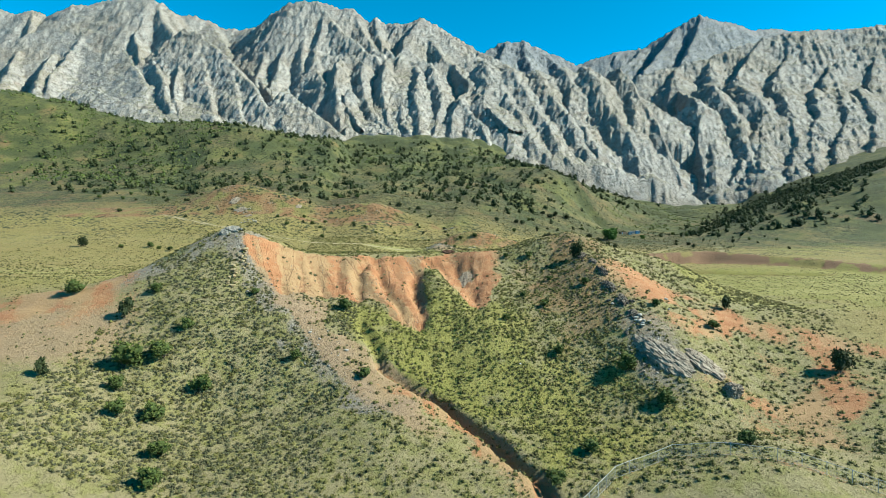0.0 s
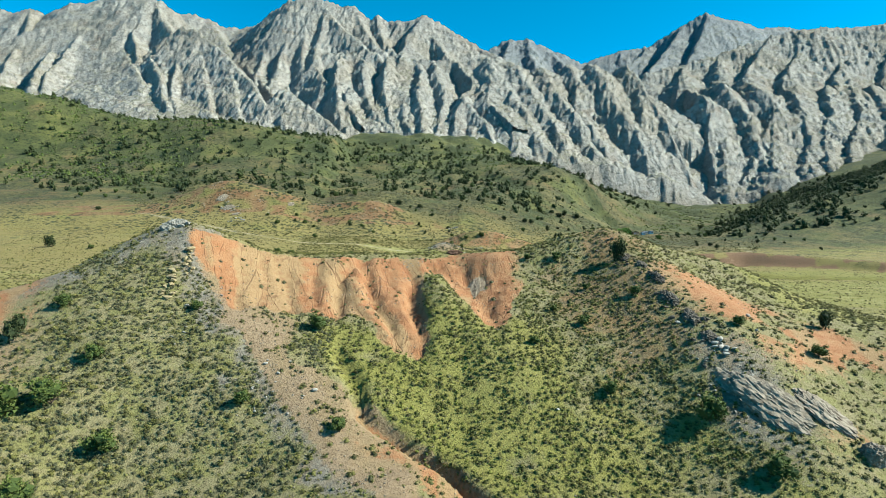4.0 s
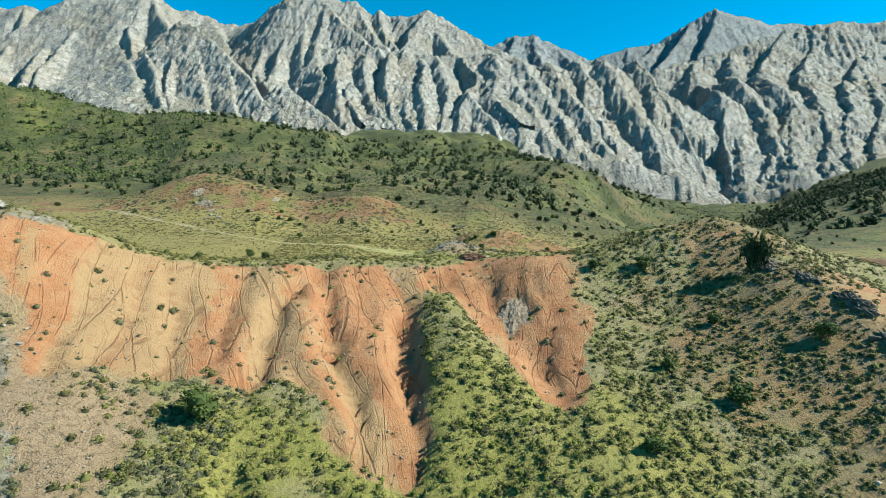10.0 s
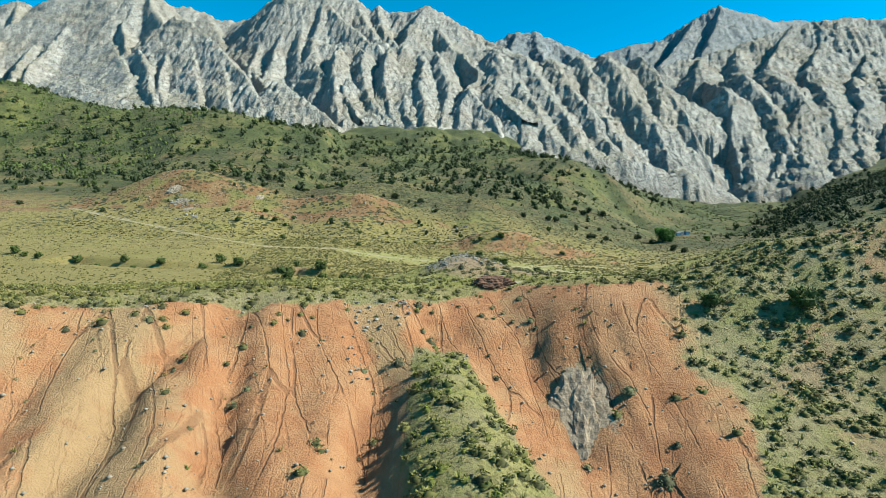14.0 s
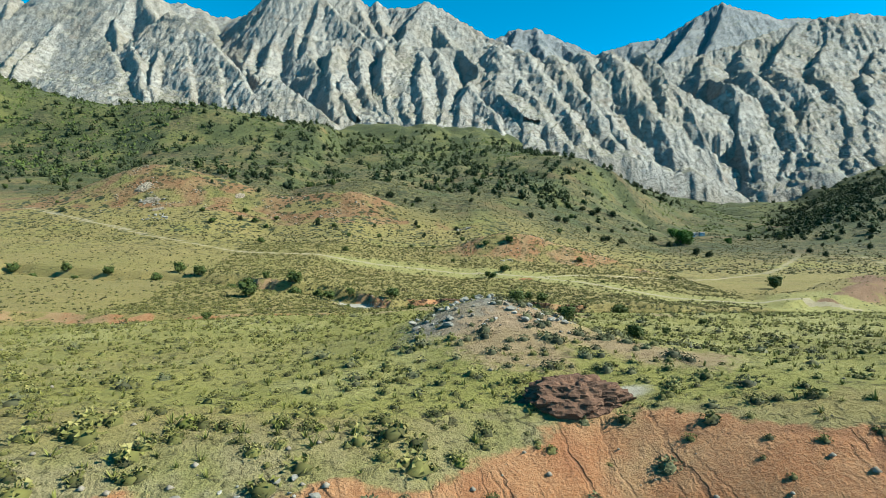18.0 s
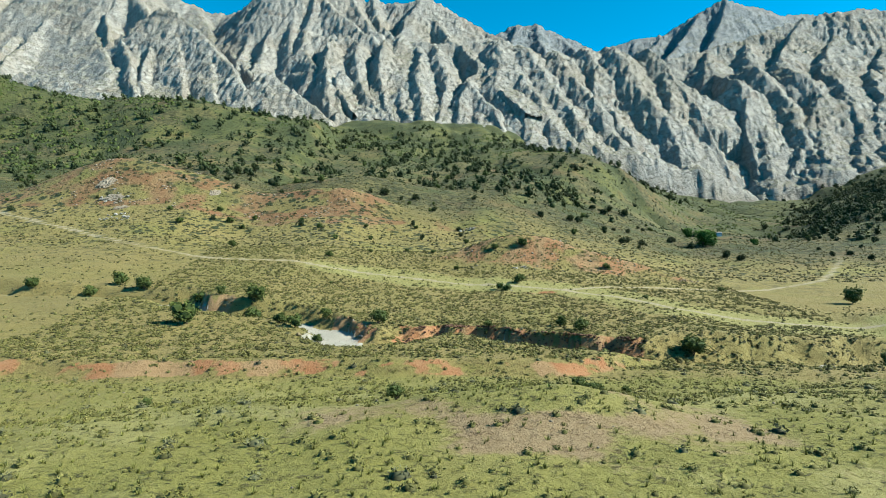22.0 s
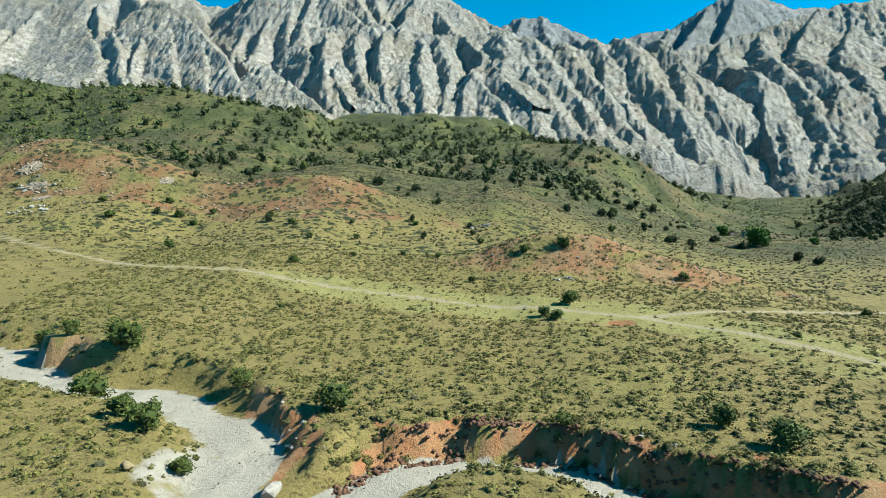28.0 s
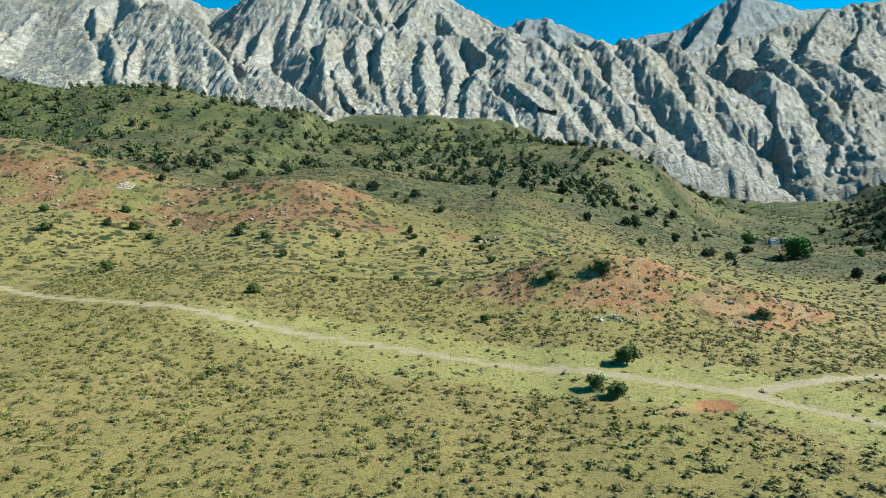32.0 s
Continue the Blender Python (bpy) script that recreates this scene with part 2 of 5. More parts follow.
    hillred = 0.8 * band + 0.5 * bump(x, y, -58, 462, 14, 10) + 1.25 * mound + 0.45 * bump(x, y, -10, 455, 60, 20) * (0.4 + n3) + 0.4 * bump(x, y, -60, 420, 90, 12) * (0.3 + n3) + 0.4 * bump(x, y, 30, 356, 40, 6) * (0.4 + n3)
    red = np.clip(red + hillred + 1.2 * bump(x, y, 21.5, 335.4, 2.4, 1.2) + 1.1 * bump(x, y, 17, 333.6, 1.6, 0.8), 0, 1)
    fan_edge = np.interp(y, (95, 109, 118, 126, 146), (14, 0, -14, -25, -29)) + 5 * n1
    fan = step(150, 136, y + 0.5 * back) * step(86, 98, y - 0.5 * (x + 30) + 5 * n1) * step(-52, -40, x - 0.6 * (y - 125) + 3 * n1) * step(2, -4, x - fan_edge) * step(-3, 2, side_l * d + 2 * n1)
    pink = np.clip(1.3 * bump(x, y, 4, 216, 15, 6) * (0.6 + 1.2 * n1) + 0.5 * bump(x, y, 24, 154, 10, 18, -10) * (0.6 + 1.1 * n1) + 1.1 * bump(x, y, -82, 117, 20, 14) + 1.5 * bump(x, y, 3.5, 180.5, 6, 5.5) * (0.7 + n1) + 1.0 * fan * (0.75 + 0.6 * n1) + 0.8 * step(9, 3, d - 2 * n1) * (side_l > 0) * step(90, 100, y) * step(150, 140, y) + 0.5 * bump(x, y, 48, 132, 14, 26) * (0.6 + n1) + 0.6 * step(3.2, 1.2, dg + n1) * step(124, 112, y), 0, 1)
    umber = np.clip(1.25 * bump(x, y, 34, 146, 13, 28, -8) * (0.75 + 0.7 * n1), 0, 1) * step(13, 19, x + 2 * n1)
    brown = np.clip(vb * 0.3 * step(9, 5, db + 2.5 * n1) * np.where(sb > 0, 0.35, 1.0) * (0.5 + 0.9 * n2 + 1.3 * n1) * 1.2, 0, 1)
    stony = 0.85 * step(7, 2, d - 3.5 * n1) * step(150, 140, y) * step(95, 104, y) + 0.75 * step(9, 4, d2 - 2 * n1) + 0.9 * bump(x, y, 44, 116, 7, 14) + 0.5 * bump(x, y, 38, 138, 6, 18) \
        + 1.1 * bump(x, y, -0.5, 185.3, 6.0, 3.6) * (0.8 + n1) + 0.45 * bump(x, y, -162, 455, 10, 14) + 0.6 * bump(x, y, -9, 167, 3, 5) + 1.1 * bump(x, y, 7.4, 159, 1.6, 6.5, 4) + 0.7 * bump(x, y, -26.5, 142, 0.8, 3.5, 8)
    stony = np.clip((stony + 0.5 * band * (n3 > 0.25) + 0.35 * mound * (n3 < -0.1)) * (0.8 + 0.5 * n1), 0, 1)
    pale = np.maximum(step(half + 0.2, half - 0.5, dv + 0.5 * n1) * (y > 250), 0.6 * step(8, 3, dv + 3 * n1) * (~north) * (y > 262) * (x < -15))
    pale = np.maximum(pale, 0.8 * step(1.35, 0.7, dR + 0.3 * n1))
    pale = np.maximum(pale, 0.45 * bump(x, y, -150, 1270, 40, 60) + 0.45 * bump(x, y, -40, 1130, 35, 40))
    pale = np.maximum(pale, 0.75 * bump(x, y, 3.9, 174.9, 1.7, 0.8, 10))
    hollow = (1.1 * bump(x, y, -10, 130, 20, 12) + bump(x, y, 4, 114, 26, 17) + 0.8 * bump(x, y, 24, 98, 24, 16) + 0.3 * bump(x, y, 14, 132, 9, 12)) * (0.75 + 0.7 * n1 + 0.4 * n2) * step(-3, 4, x - fan_edge)
    plateau = step(170, 176, y) * step(258, 250, y) * (0.8 + 0.45 * n2) * step(-120, -60, x) + 1.1 * step(60, 75, x) * step(135, 150, y) * step(300, 270, y) * (0.75 + 0.5 * n2)
    cone_green = step(1.1, 0.8, dc / cone_w + 0.15 * n1) * step(166, 163, y)
    green = np.clip(hollow + plateau + 0.4 * cone_green + 0.3 * (y > 255) * (0.6 + n2) + far * (0.12 + 0.4 * n2) + 0.5 * bump(x, y, -110, 165, 40, 25), 0, 1)
    up = step(0, 1, (y - 560) / 500)
    green = np.clip(green + up * (0.30 + 0.6 * layers(x / 70, y / 70, 3, 58)) + 0.5 * step(900, 1050, y) + 0.5 * step(0.6, 0.95, draw) * far + 0.4 * bump(x, y, -620, 930, 260, 140) + 0.5 * step(10, 80, beyond) * far, 0, 1)
    dq = near(x, y, ROAD)[0]
    flat = step(14, 5, dq + 5 * n2 + 2 * n1) * step(-75, -30, x) * 0.9 + bump(x, y, 50, 344, 45, 9) * 0.8 * (0.6 + n2) + bump(x, y, 250, 700, 60, 80) * 0.8
    red = np.clip(red + 0.42 * bump(x, y, 6, 182, 8, 6) * (0.7 + n1), 0, 1)
    bare = np.clip(0.8 * step(172, 178, y) * step(250, 240, y) * (0.5 + 0.8 * n1) + 0.2 * bump(x, y, -60, 95, 40, 14) + 0.4 * bump(x, y, 48, 83, 9, 7) + 0.3 * n2 + flat, 0, 1)
    z = z + 0.5 * (bump(x, y, 7.4, 159, 1.8, 6.5, 4) + bump(x, y, -26.5, 142, 0.8, 3.5, 8)) * (crags(x / 1.6, y / 2.6, 3, 81) - 0.35)
    # rills down the red slopes
    slope_x = wx - np.interp(x, (-50, -10, 5, 15), (0.5, 0.42, 0.0, -0.25)) * (168 - y)
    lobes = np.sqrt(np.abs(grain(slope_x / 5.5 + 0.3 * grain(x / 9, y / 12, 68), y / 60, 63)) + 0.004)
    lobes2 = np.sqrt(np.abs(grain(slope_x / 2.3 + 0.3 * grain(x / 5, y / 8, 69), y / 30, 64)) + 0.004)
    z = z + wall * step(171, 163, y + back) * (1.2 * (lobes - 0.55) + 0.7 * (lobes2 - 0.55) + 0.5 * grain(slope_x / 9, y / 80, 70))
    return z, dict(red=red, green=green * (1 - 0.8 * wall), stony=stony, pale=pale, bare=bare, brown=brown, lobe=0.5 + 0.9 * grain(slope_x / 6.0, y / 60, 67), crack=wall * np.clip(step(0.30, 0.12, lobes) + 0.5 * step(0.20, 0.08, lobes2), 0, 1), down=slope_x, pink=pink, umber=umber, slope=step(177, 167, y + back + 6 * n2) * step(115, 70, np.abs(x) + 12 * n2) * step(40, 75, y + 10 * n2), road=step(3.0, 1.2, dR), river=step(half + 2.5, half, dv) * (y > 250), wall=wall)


def height(x, y):
    return land(x, y)[0]


# ---------------------------------------------------------------- materials
ALBEDO = 0.41   # the pigments below are relative to a white card; this brings them to true reflectance


class Mat:
    """A small builder for node materials."""

    def __init__(self, name, rough=0.9, metal=0.0):
        self.m = bpy.data.materials.new(name)
        self.m.use_nodes = True
        self.t = self.m.node_tree
        self.b = self.t.nodes["Principled BSDF"]
        self.b.inputs["Roughness"].default_value, self.b.inputs["Metallic"].default_value = rough, metal
        self.b.inputs["Specular IOR Level"].default_value = 0.25
        self.pos = self.node("ShaderNodeNewGeometry").outputs["Position"]

    def node(self, kind, **values):
        n = self.t.nodes.new(kind)
        for k, v in values.items():
            setattr(n, k, v)
        return n

    def link(self, a, b):
        if hasattr(a, "is_output"):
            self.t.links.new(a, b)
        else:
            b.default_value = a

    def noise(self, scale, detail=4.0, rough=0.6, squash=(1, 1, 1), turn=(0, 0, 0), bend=0.0):
        at = self.pos
        if any(turn):
            tr = self.node("ShaderNodeMapping")
            tr.inputs["Rotation"].default_value = turn
            self.link(at, tr.inputs["Vector"])
            at = tr.outputs[0]
        mp = self.node("ShaderNodeMapping")
        mp.inputs["Scale"].default_value = squash
        self.link(at, mp.inputs["Vector"])
        n = self.node("ShaderNodeTexNoise")
        n.inputs["Scale"].default_value, n.inputs["Detail"].default_value, n.inputs["Roughness"].default_value = scale, detail, rough
        n.inputs["Distortion"].default_value = bend
        self.link(mp.outputs[0], n.inputs["Vector"])
        return n.outputs["Fac"]

    def cells(self, scale, out="Distance", feature="F1"):
        n = self.node("ShaderNodeTexVoronoi", feature=feature)
        n.inputs["Scale"].default_value = scale
        self.link(self.pos, n.inputs["Vector"])
        return n.outputs[out]

    def attr(self, name):
        return self.node("ShaderNodeAttribute", attribute_name=name).outputs["Fac"]

    def math(self, op, a, b=0.0, c=0.0, clamp=False):
        n = self.node("ShaderNodeMath", operation=op, use_clamp=clamp)
        for s, v in zip(n.inputs, (a, b, c)):
            self.link(v, s)
        return n.outputs[0]

    def span(self, v, a, b, lo=0.0, hi=1.0):
        n = self.node("ShaderNodeMapRange", interpolation_type="SMOOTHSTEP")
        for s, w in zip(n.inputs, (v, a, b, lo, hi)):
            self.link(w, s)
        return n.outputs[0]

    def mix(self, fac, a, b, mode="MIX"):
        n = self.node("ShaderNodeMix", data_type="RGBA", blend_type=mode)
        self.link(fac, n.inputs[0])
        for v, s in ((a, n.inputs[6]), (b, n.inputs[7])):
            self.link((*(ALBEDO * k for k in v), 1) if isinstance(v, tuple) else v, s)
        return n.outputs[2]

    def colour(self, c):
        self.link((*c, 1) if isinstance(c, tuple) else c, self.b.inputs["Base Color"])
        return self

    def relief(self, h, strength=0.5, distance=0.1):
        n = self.node("ShaderNodeBump")
        n.inputs["Strength"].default_value, n.inputs["Distance"].default_value = strength, distance
        self.link(h, n.inputs["Height"])
        self.link(n.outputs[0], self.b.inputs["Normal"])
        return self


def ground_material():
    m = Mat("earth_and_grass", 0.95)
    fine, small, mid, wide = m.noise(9, 5, 0.7), m.noise(1.6, 5, 0.65), m.noise(0.35, 4, 0.6), m.noise(0.05, 4, 0.55)
    tan = m.mix(small, (0.27, 0.205, 0.07), (0.49, 0.395, 0.15))
    tan = m.mix(m.span(wide, 0.4, 0.62), tan, m.mix(fine, (0.25, 0.20, 0.065), (0.45, 0.375, 0.13)))
    # beige stony soil on the slopes round the hollow
    beige = m.mix(small, (0.25, 0.21, 0.10), (0.50, 0.43, 0.235))
    beige = m.mix(m.span(mid, 0.42, 0.62), beige, m.mix(fine, (0.23, 0.215, 0.075), (0.42, 0.385, 0.15)))
    tan = m.mix(m.attr("slope"), tan, beige)
    red = m.mix(m.span(mid, 0.35, 0.65), (0.49, 0.20, 0.08), (0.56, 0.285, 0.135))
    red = m.mix(m.span(m.math("ADD", m.attr("lobe"), m.math("MULTIPLY", m.math("SUBTRACT", mid, 0.5), 0.8)), 0.42, 0.72), red, m.mix(small, (0.43, 0.265, 0.125), (0.53, 0.355, 0.18)))
    red = m.mix(m.span(small, 0.60, 0.78, 0.0, 0.7), red, (0.44, 0.17, 0.08))
    red = m.mix(m.span(fine, 0.35, 0.75), red, m.mix(0.5, red, (0.62, 0.38, 0.23)))
    red = m.mix(m.span(m.noise(5.5, 4, 0.7), 0.60, 0.70, 0.0, 0.55), red, (0.27, 0.115, 0.055))
    # darker red in the notches between the lobes
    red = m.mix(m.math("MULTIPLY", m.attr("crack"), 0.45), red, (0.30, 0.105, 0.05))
    red = m.mix(m.math("MULTIPLY", m.attr("far"), 0.85), red, m.mix(m.span(m.noise(0.07, 4, 0.6), 0.4, 0.62), m.mix(m.noise(0.5, 5, 0.7), (0.15, 0.07, 0.035), (0.38, 0.19, 0.09)), m.mix(m.noise(0.5, 5, 0.7), (0.24, 0.14, 0.065), (0.46, 0.30, 0.15))))
    grass = m.mix(small, (0.23, 0.22, 0.055), (0.45, 0.415, 0.11))
    grass = m.mix(m.span(wide, 0.45, 0.62), grass, m.mix(fine, (0.29, 0.26, 0.07), (0.50, 0.45, 0.145)))
    stone = m.mix(m.cells(2.2, "Color"), (0.17, 0.15, 0.125), (0.47, 0.42, 0.35))
    stone = m.mix(m.span(mid, 0.4, 0.65), stone, (0.36, 0.29, 0.20))
    pale = m.mix(small, (0.50, 0.46, 0.39), (0.66, 0.62, 0.55))
    road = m.mix(small, (0.46, 0.38, 0.24), (0.60, 0.51, 0.35))
    brown = m.mix(small, (0.20, 0.11, 0.065), (0.42, 0.25, 0.15))

    # fine rain-cut cracks down the red slopes, sunk in relief and darker in colour
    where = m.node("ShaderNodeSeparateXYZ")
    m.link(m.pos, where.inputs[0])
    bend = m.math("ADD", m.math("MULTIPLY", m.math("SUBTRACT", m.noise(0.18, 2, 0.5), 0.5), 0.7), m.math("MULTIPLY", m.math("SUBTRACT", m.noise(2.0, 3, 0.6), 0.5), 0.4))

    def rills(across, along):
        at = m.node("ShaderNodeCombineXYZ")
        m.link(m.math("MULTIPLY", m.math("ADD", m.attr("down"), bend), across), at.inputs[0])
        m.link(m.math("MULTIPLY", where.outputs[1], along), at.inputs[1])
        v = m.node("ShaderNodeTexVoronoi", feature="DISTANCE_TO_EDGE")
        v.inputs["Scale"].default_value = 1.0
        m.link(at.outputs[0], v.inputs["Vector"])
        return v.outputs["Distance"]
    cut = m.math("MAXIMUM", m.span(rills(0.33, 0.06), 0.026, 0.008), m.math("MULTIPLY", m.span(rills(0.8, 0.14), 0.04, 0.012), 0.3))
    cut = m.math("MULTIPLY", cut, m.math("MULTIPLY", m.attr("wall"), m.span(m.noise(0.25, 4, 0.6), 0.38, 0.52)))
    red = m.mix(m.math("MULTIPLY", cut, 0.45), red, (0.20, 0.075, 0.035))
    # small dry plants and litter between the shrubs
    spot = m.span(m.noise(1.9, 5, 0.72, bend=0.6), 0.55, 0.64)
    spot2 = m.span(m.noise(4.6, 5, 0.75, bend=0.4), 0.55, 0.66)
    soil = m.math("SUBTRACT", 1.0, m.math("MAXIMUM", m.attr("pale"), m.math("MULTIPLY", m.attr("red"), 0.9)), clamp=True)
    spot, spot2 = m.math("MULTIPLY", spot, soil), m.math("MULTIPLY", spot2, soil)

    def cover(mask, wobble, lo=0.35, hi=0.65, k=0.9):
        return m.span(m.math("ADD", m.attr(mask), m.math("MULTIPLY", m.math("SUBTRACT", wobble, 0.5), k)), lo, hi)
    c = m.mix(cover("green", small, 0.25, 0.75), tan, grass)
    c = m.mix(cover("bare", small, 0.4, 0.8), c, m.mix(small, (0.37, 0.345, 0.105), (0.52, 0.47, 0.18)))
    litter = m.mix(fine, (0.04, 0.043, 0.015), (0.13, 0.12, 0.042))
    c = m.mix(m.math("MULTIPLY", spot, m.span(m.noise(0.5, 3, 0.6), 0.40, 0.56, 0.0, 0.85)), c, litter)
    c = m.mix(m.math("MULTIPLY", spot2, m.span(m.noise(0.8, 3, 0.6), 0.46, 0.6, 0.0, 0.75)), c, m.mix(fine, (0.08, 0.085, 0.025), (0.20, 0.19, 0.06)))
    c = m.mix(m.span(m.noise(4.0, 4, 0.7), 0.60, 0.72, 0.0, 0.5), c, (0.52, 0.44, 0.26))
    c = m.mix(cover("stony", small, 0.35, 0.7), c, stone)
    pink = m.mix(small, (0.36, 0.23, 0.125), (0.56, 0.40, 0.255))
    c = m.mix(m.math("MULTIPLY", cover("pink", small, 0.3, 0.7), 0.85), c, pink)
    c = m.mix(m.math("MULTIPLY", cover("umber", small, 0.3, 0.65), 0.85), c, m.mix(m.span(mid, 0.4, 0.6), m.mix(small, (0.20, 0.14, 0.07), (0.42, 0.31, 0.17)), m.mix(small, (0.30, 0.16, 0.07), (0.52, 0.33, 0.16))))
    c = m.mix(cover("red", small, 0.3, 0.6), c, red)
    c = m.mix(cover("brown", small, 0.3, 0.6), c, brown)
    c = m.mix(m.math("MULTIPLY", cover("pale", mid, 0.35, 0.6), m.math("SUBTRACT", 1.0, m.attr("road"))), c, pale)
    c = m.mix(m.math("MULTIPLY", cover("pale", small, 0.3, 0.6, 0.5), m.attr("road")), c, road)
    far = m.attr("far")
    hill = m.mix(m.span(m.noise(0.22, 5, 0.7), 0.38, 0.62), (0.045, 0.052, 0.02), (0.19, 0.17, 0.072))
    hill = m.mix(m.span(m.noise(0.016, 5, 0.65), 0.52, 0.64, 0.0, 0.8), hill, m.mix(small, (0.17, 0.10, 0.05), (0.27, 0.17, 0.085)))
    hill = m.mix(cover("green", m.noise(0.06, 5, 0.65), 0.35, 0.7), hill, m.mix(m.noise(0.3, 5, 0.7), (0.025, 0.045, 0.014), (0.13, 0.145, 0.05)))
    c = m.mix(m.math("MULTIPLY", m.math("MULTIPLY", m.attr("upland"), m.span(m.noise(0.02, 5, 0.65), 0.3, 0.6, 0.55, 1.0)), m.math("SUBTRACT", 1.0, m.attr("red"))), c, hill)
    # low scrub on the far slopes, too small to stand alone
    tuft = m.span(m.cells(0.38), 0.46, 0.26)
    tuft2 = m.span(m.cells(0.16), 0.36, 0.2)
    open_ground = m.math("SUBTRACT", 1.0, m.math("MULTIPLY", m.attr("pale"), 1.0), clamp=True)
    some = m.span(m.noise(0.03, 4, 0.6), 0.34, 0.6)
    c = m.mix(m.math("MULTIPLY", m.math("MULTIPLY", m.math("MULTIPLY", tuft, far), some), open_ground), c, m.mix(small, (0.022, 0.034, 0.013), (0.07, 0.08, 0.03)))
    c = m.mix(m.math("MULTIPLY", m.math("MULTIPLY", m.math("MULTIPLY", tuft2, far), some), open_ground), c, (0.04, 0.06, 0.02))
    h = m.math("ADD", m.math("SUBTRACT", m.math("MULTIPLY", spot, 0.3), m.math("MULTIPLY", cut, 0.3)), m.math("MULTIPLY", spot2, 0.12))
    h = m.math("ADD", h, m.math("MULTIPLY", small, 0.5))
    h = m.math("ADD", m.math("ADD", h, m.math("ADD", m.math("MULTIPLY", fine, 0.2), m.math("MULTIPLY", m.noise(4.5, 4, 0.7), 0.16))), m.math("MULTIPLY", m.math("MULTIPLY", tuft, far), 0.7))
    m.colour(c).relief(h, 0.9, 0.45)
    return m.m


def rock_material(name, warm=1.0, tone=1.0):
    m = Mat(name, 0.95)
    fine, small, mid, wide = m.noise(0.4, 3, 0.6), m.noise(0.11, 5, 0.62), m.noise(0.03, 5, 0.6), m.noise(0.006, 4, 0.55)
    strata = m.noise(0.035, 5, 0.66, (0.45, 0.5, 2.8), (0.25, 0.5, 0), 0.4)
    down = m.noise(0.055, 5, 0.68, (1.7, 0.6, 0.45), (0, 0.45, 0.1), 0.5)

    def crease(v):
        return m.math("ABSOLUTE", m.math("SUBTRACT", v, 0.5))
    joint = crease(m.noise(0.075, 4, 0.6, (1.5, 0.6, 0.6), (0, 0.5, 0), 0.3))
    joint2 = crease(m.noise(0.05, 4, 0.6, (0.5, 0.5, 2.2), (0.2, 0.45, 0), 0.3))

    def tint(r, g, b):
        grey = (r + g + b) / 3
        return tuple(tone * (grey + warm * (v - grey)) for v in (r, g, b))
    c = m.mix(m.span(m.math("ADD", m.math("MULTIPLY", strata, 0.6), m.math("MULTIPLY", small, 0.4)), 0.36, 0.62), tint(0.50, 0.47, 0.435), tint(0.66, 0.625, 0.575))
    c = m.mix(m.span(mid, 0.44, 0.64, 0.0, 0.7), c, tint(0.64, 0.575, 0.49))
    c = m.mix(m.span(wide, 0.46, 0.62, 0.0, 0.6), c, tint(0.56, 0.465, 0.345))
    c = m.mix(m.span(m.noise(0.018, 5, 0.6, (1, 1, 1.5)), 0.57, 0.68, 0.0, 0.55), c, tint(0.46, 0.32, 0.23))
    c = m.mix(m.span(down, 0.57, 0.68, 0.0, 0.4), c, tint(0.27, 0.245, 0.22))
    c = m.mix(m.span(joint, 0.02, 0.004, 0.0, 0.5), c, tint(0.19, 0.175, 0.16))
    c = m.mix(m.span(joint2, 0.016, 0.004, 0.0, 0.45), c, tint(0.2, 0.185, 0.17))
    # thin turf on the gentler ledges
    up = m.node("ShaderNodeSeparateXYZ")
    m.link(m.node("ShaderNodeNewGeometry").outputs["Normal"], up.inputs[0])
    turf = m.math("MULTIPLY", m.span(up.outputs[2], 0.66, 0.84), m.span(small, 0.40, 0.55))
    c = m.mix(m.math("MULTIPLY", turf, 0.45), c, m.mix(fine, (0.17, 0.17, 0.07), (0.31, 0.29, 0.14)))
    h = m.math("ADD", m.math("ADD", m.math("MULTIPLY", small, 0.9), m.math("MULTIPLY", strata, 2.2)), m.math("ADD", m.math("MULTIPLY", fine, 0.3), m.math("MULTIPLY", down, 2.4)))
    h = m.math("ADD", h, m.math("ADD", m.math("MULTIPLY", m.span(joint, 0.0, 0.05), 1.5), m.math("MULTIPLY", m.span(joint2, 0.0, 0.045), 1.4)))
    m.colour(c).relief(h, 1.0, 1.0)
    return m.m


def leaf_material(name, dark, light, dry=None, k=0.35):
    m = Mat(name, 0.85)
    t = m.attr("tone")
    # tone also carries the shade painted into each plant
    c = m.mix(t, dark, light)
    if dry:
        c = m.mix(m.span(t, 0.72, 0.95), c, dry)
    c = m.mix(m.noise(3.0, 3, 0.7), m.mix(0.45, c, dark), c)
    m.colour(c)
    return m.m


def plain(name, lo, hi, scale=6.0, rough=0.85, metal=0.0, rel=0.3, dist=0.02):
    m = Mat(name, rough, metal)
    f = m.noise(scale, 5, 0.65)
    m.colour(m.mix(m.span(f, 0.3, 0.7), lo, hi)).relief(f, rel, dist)
    return m.m


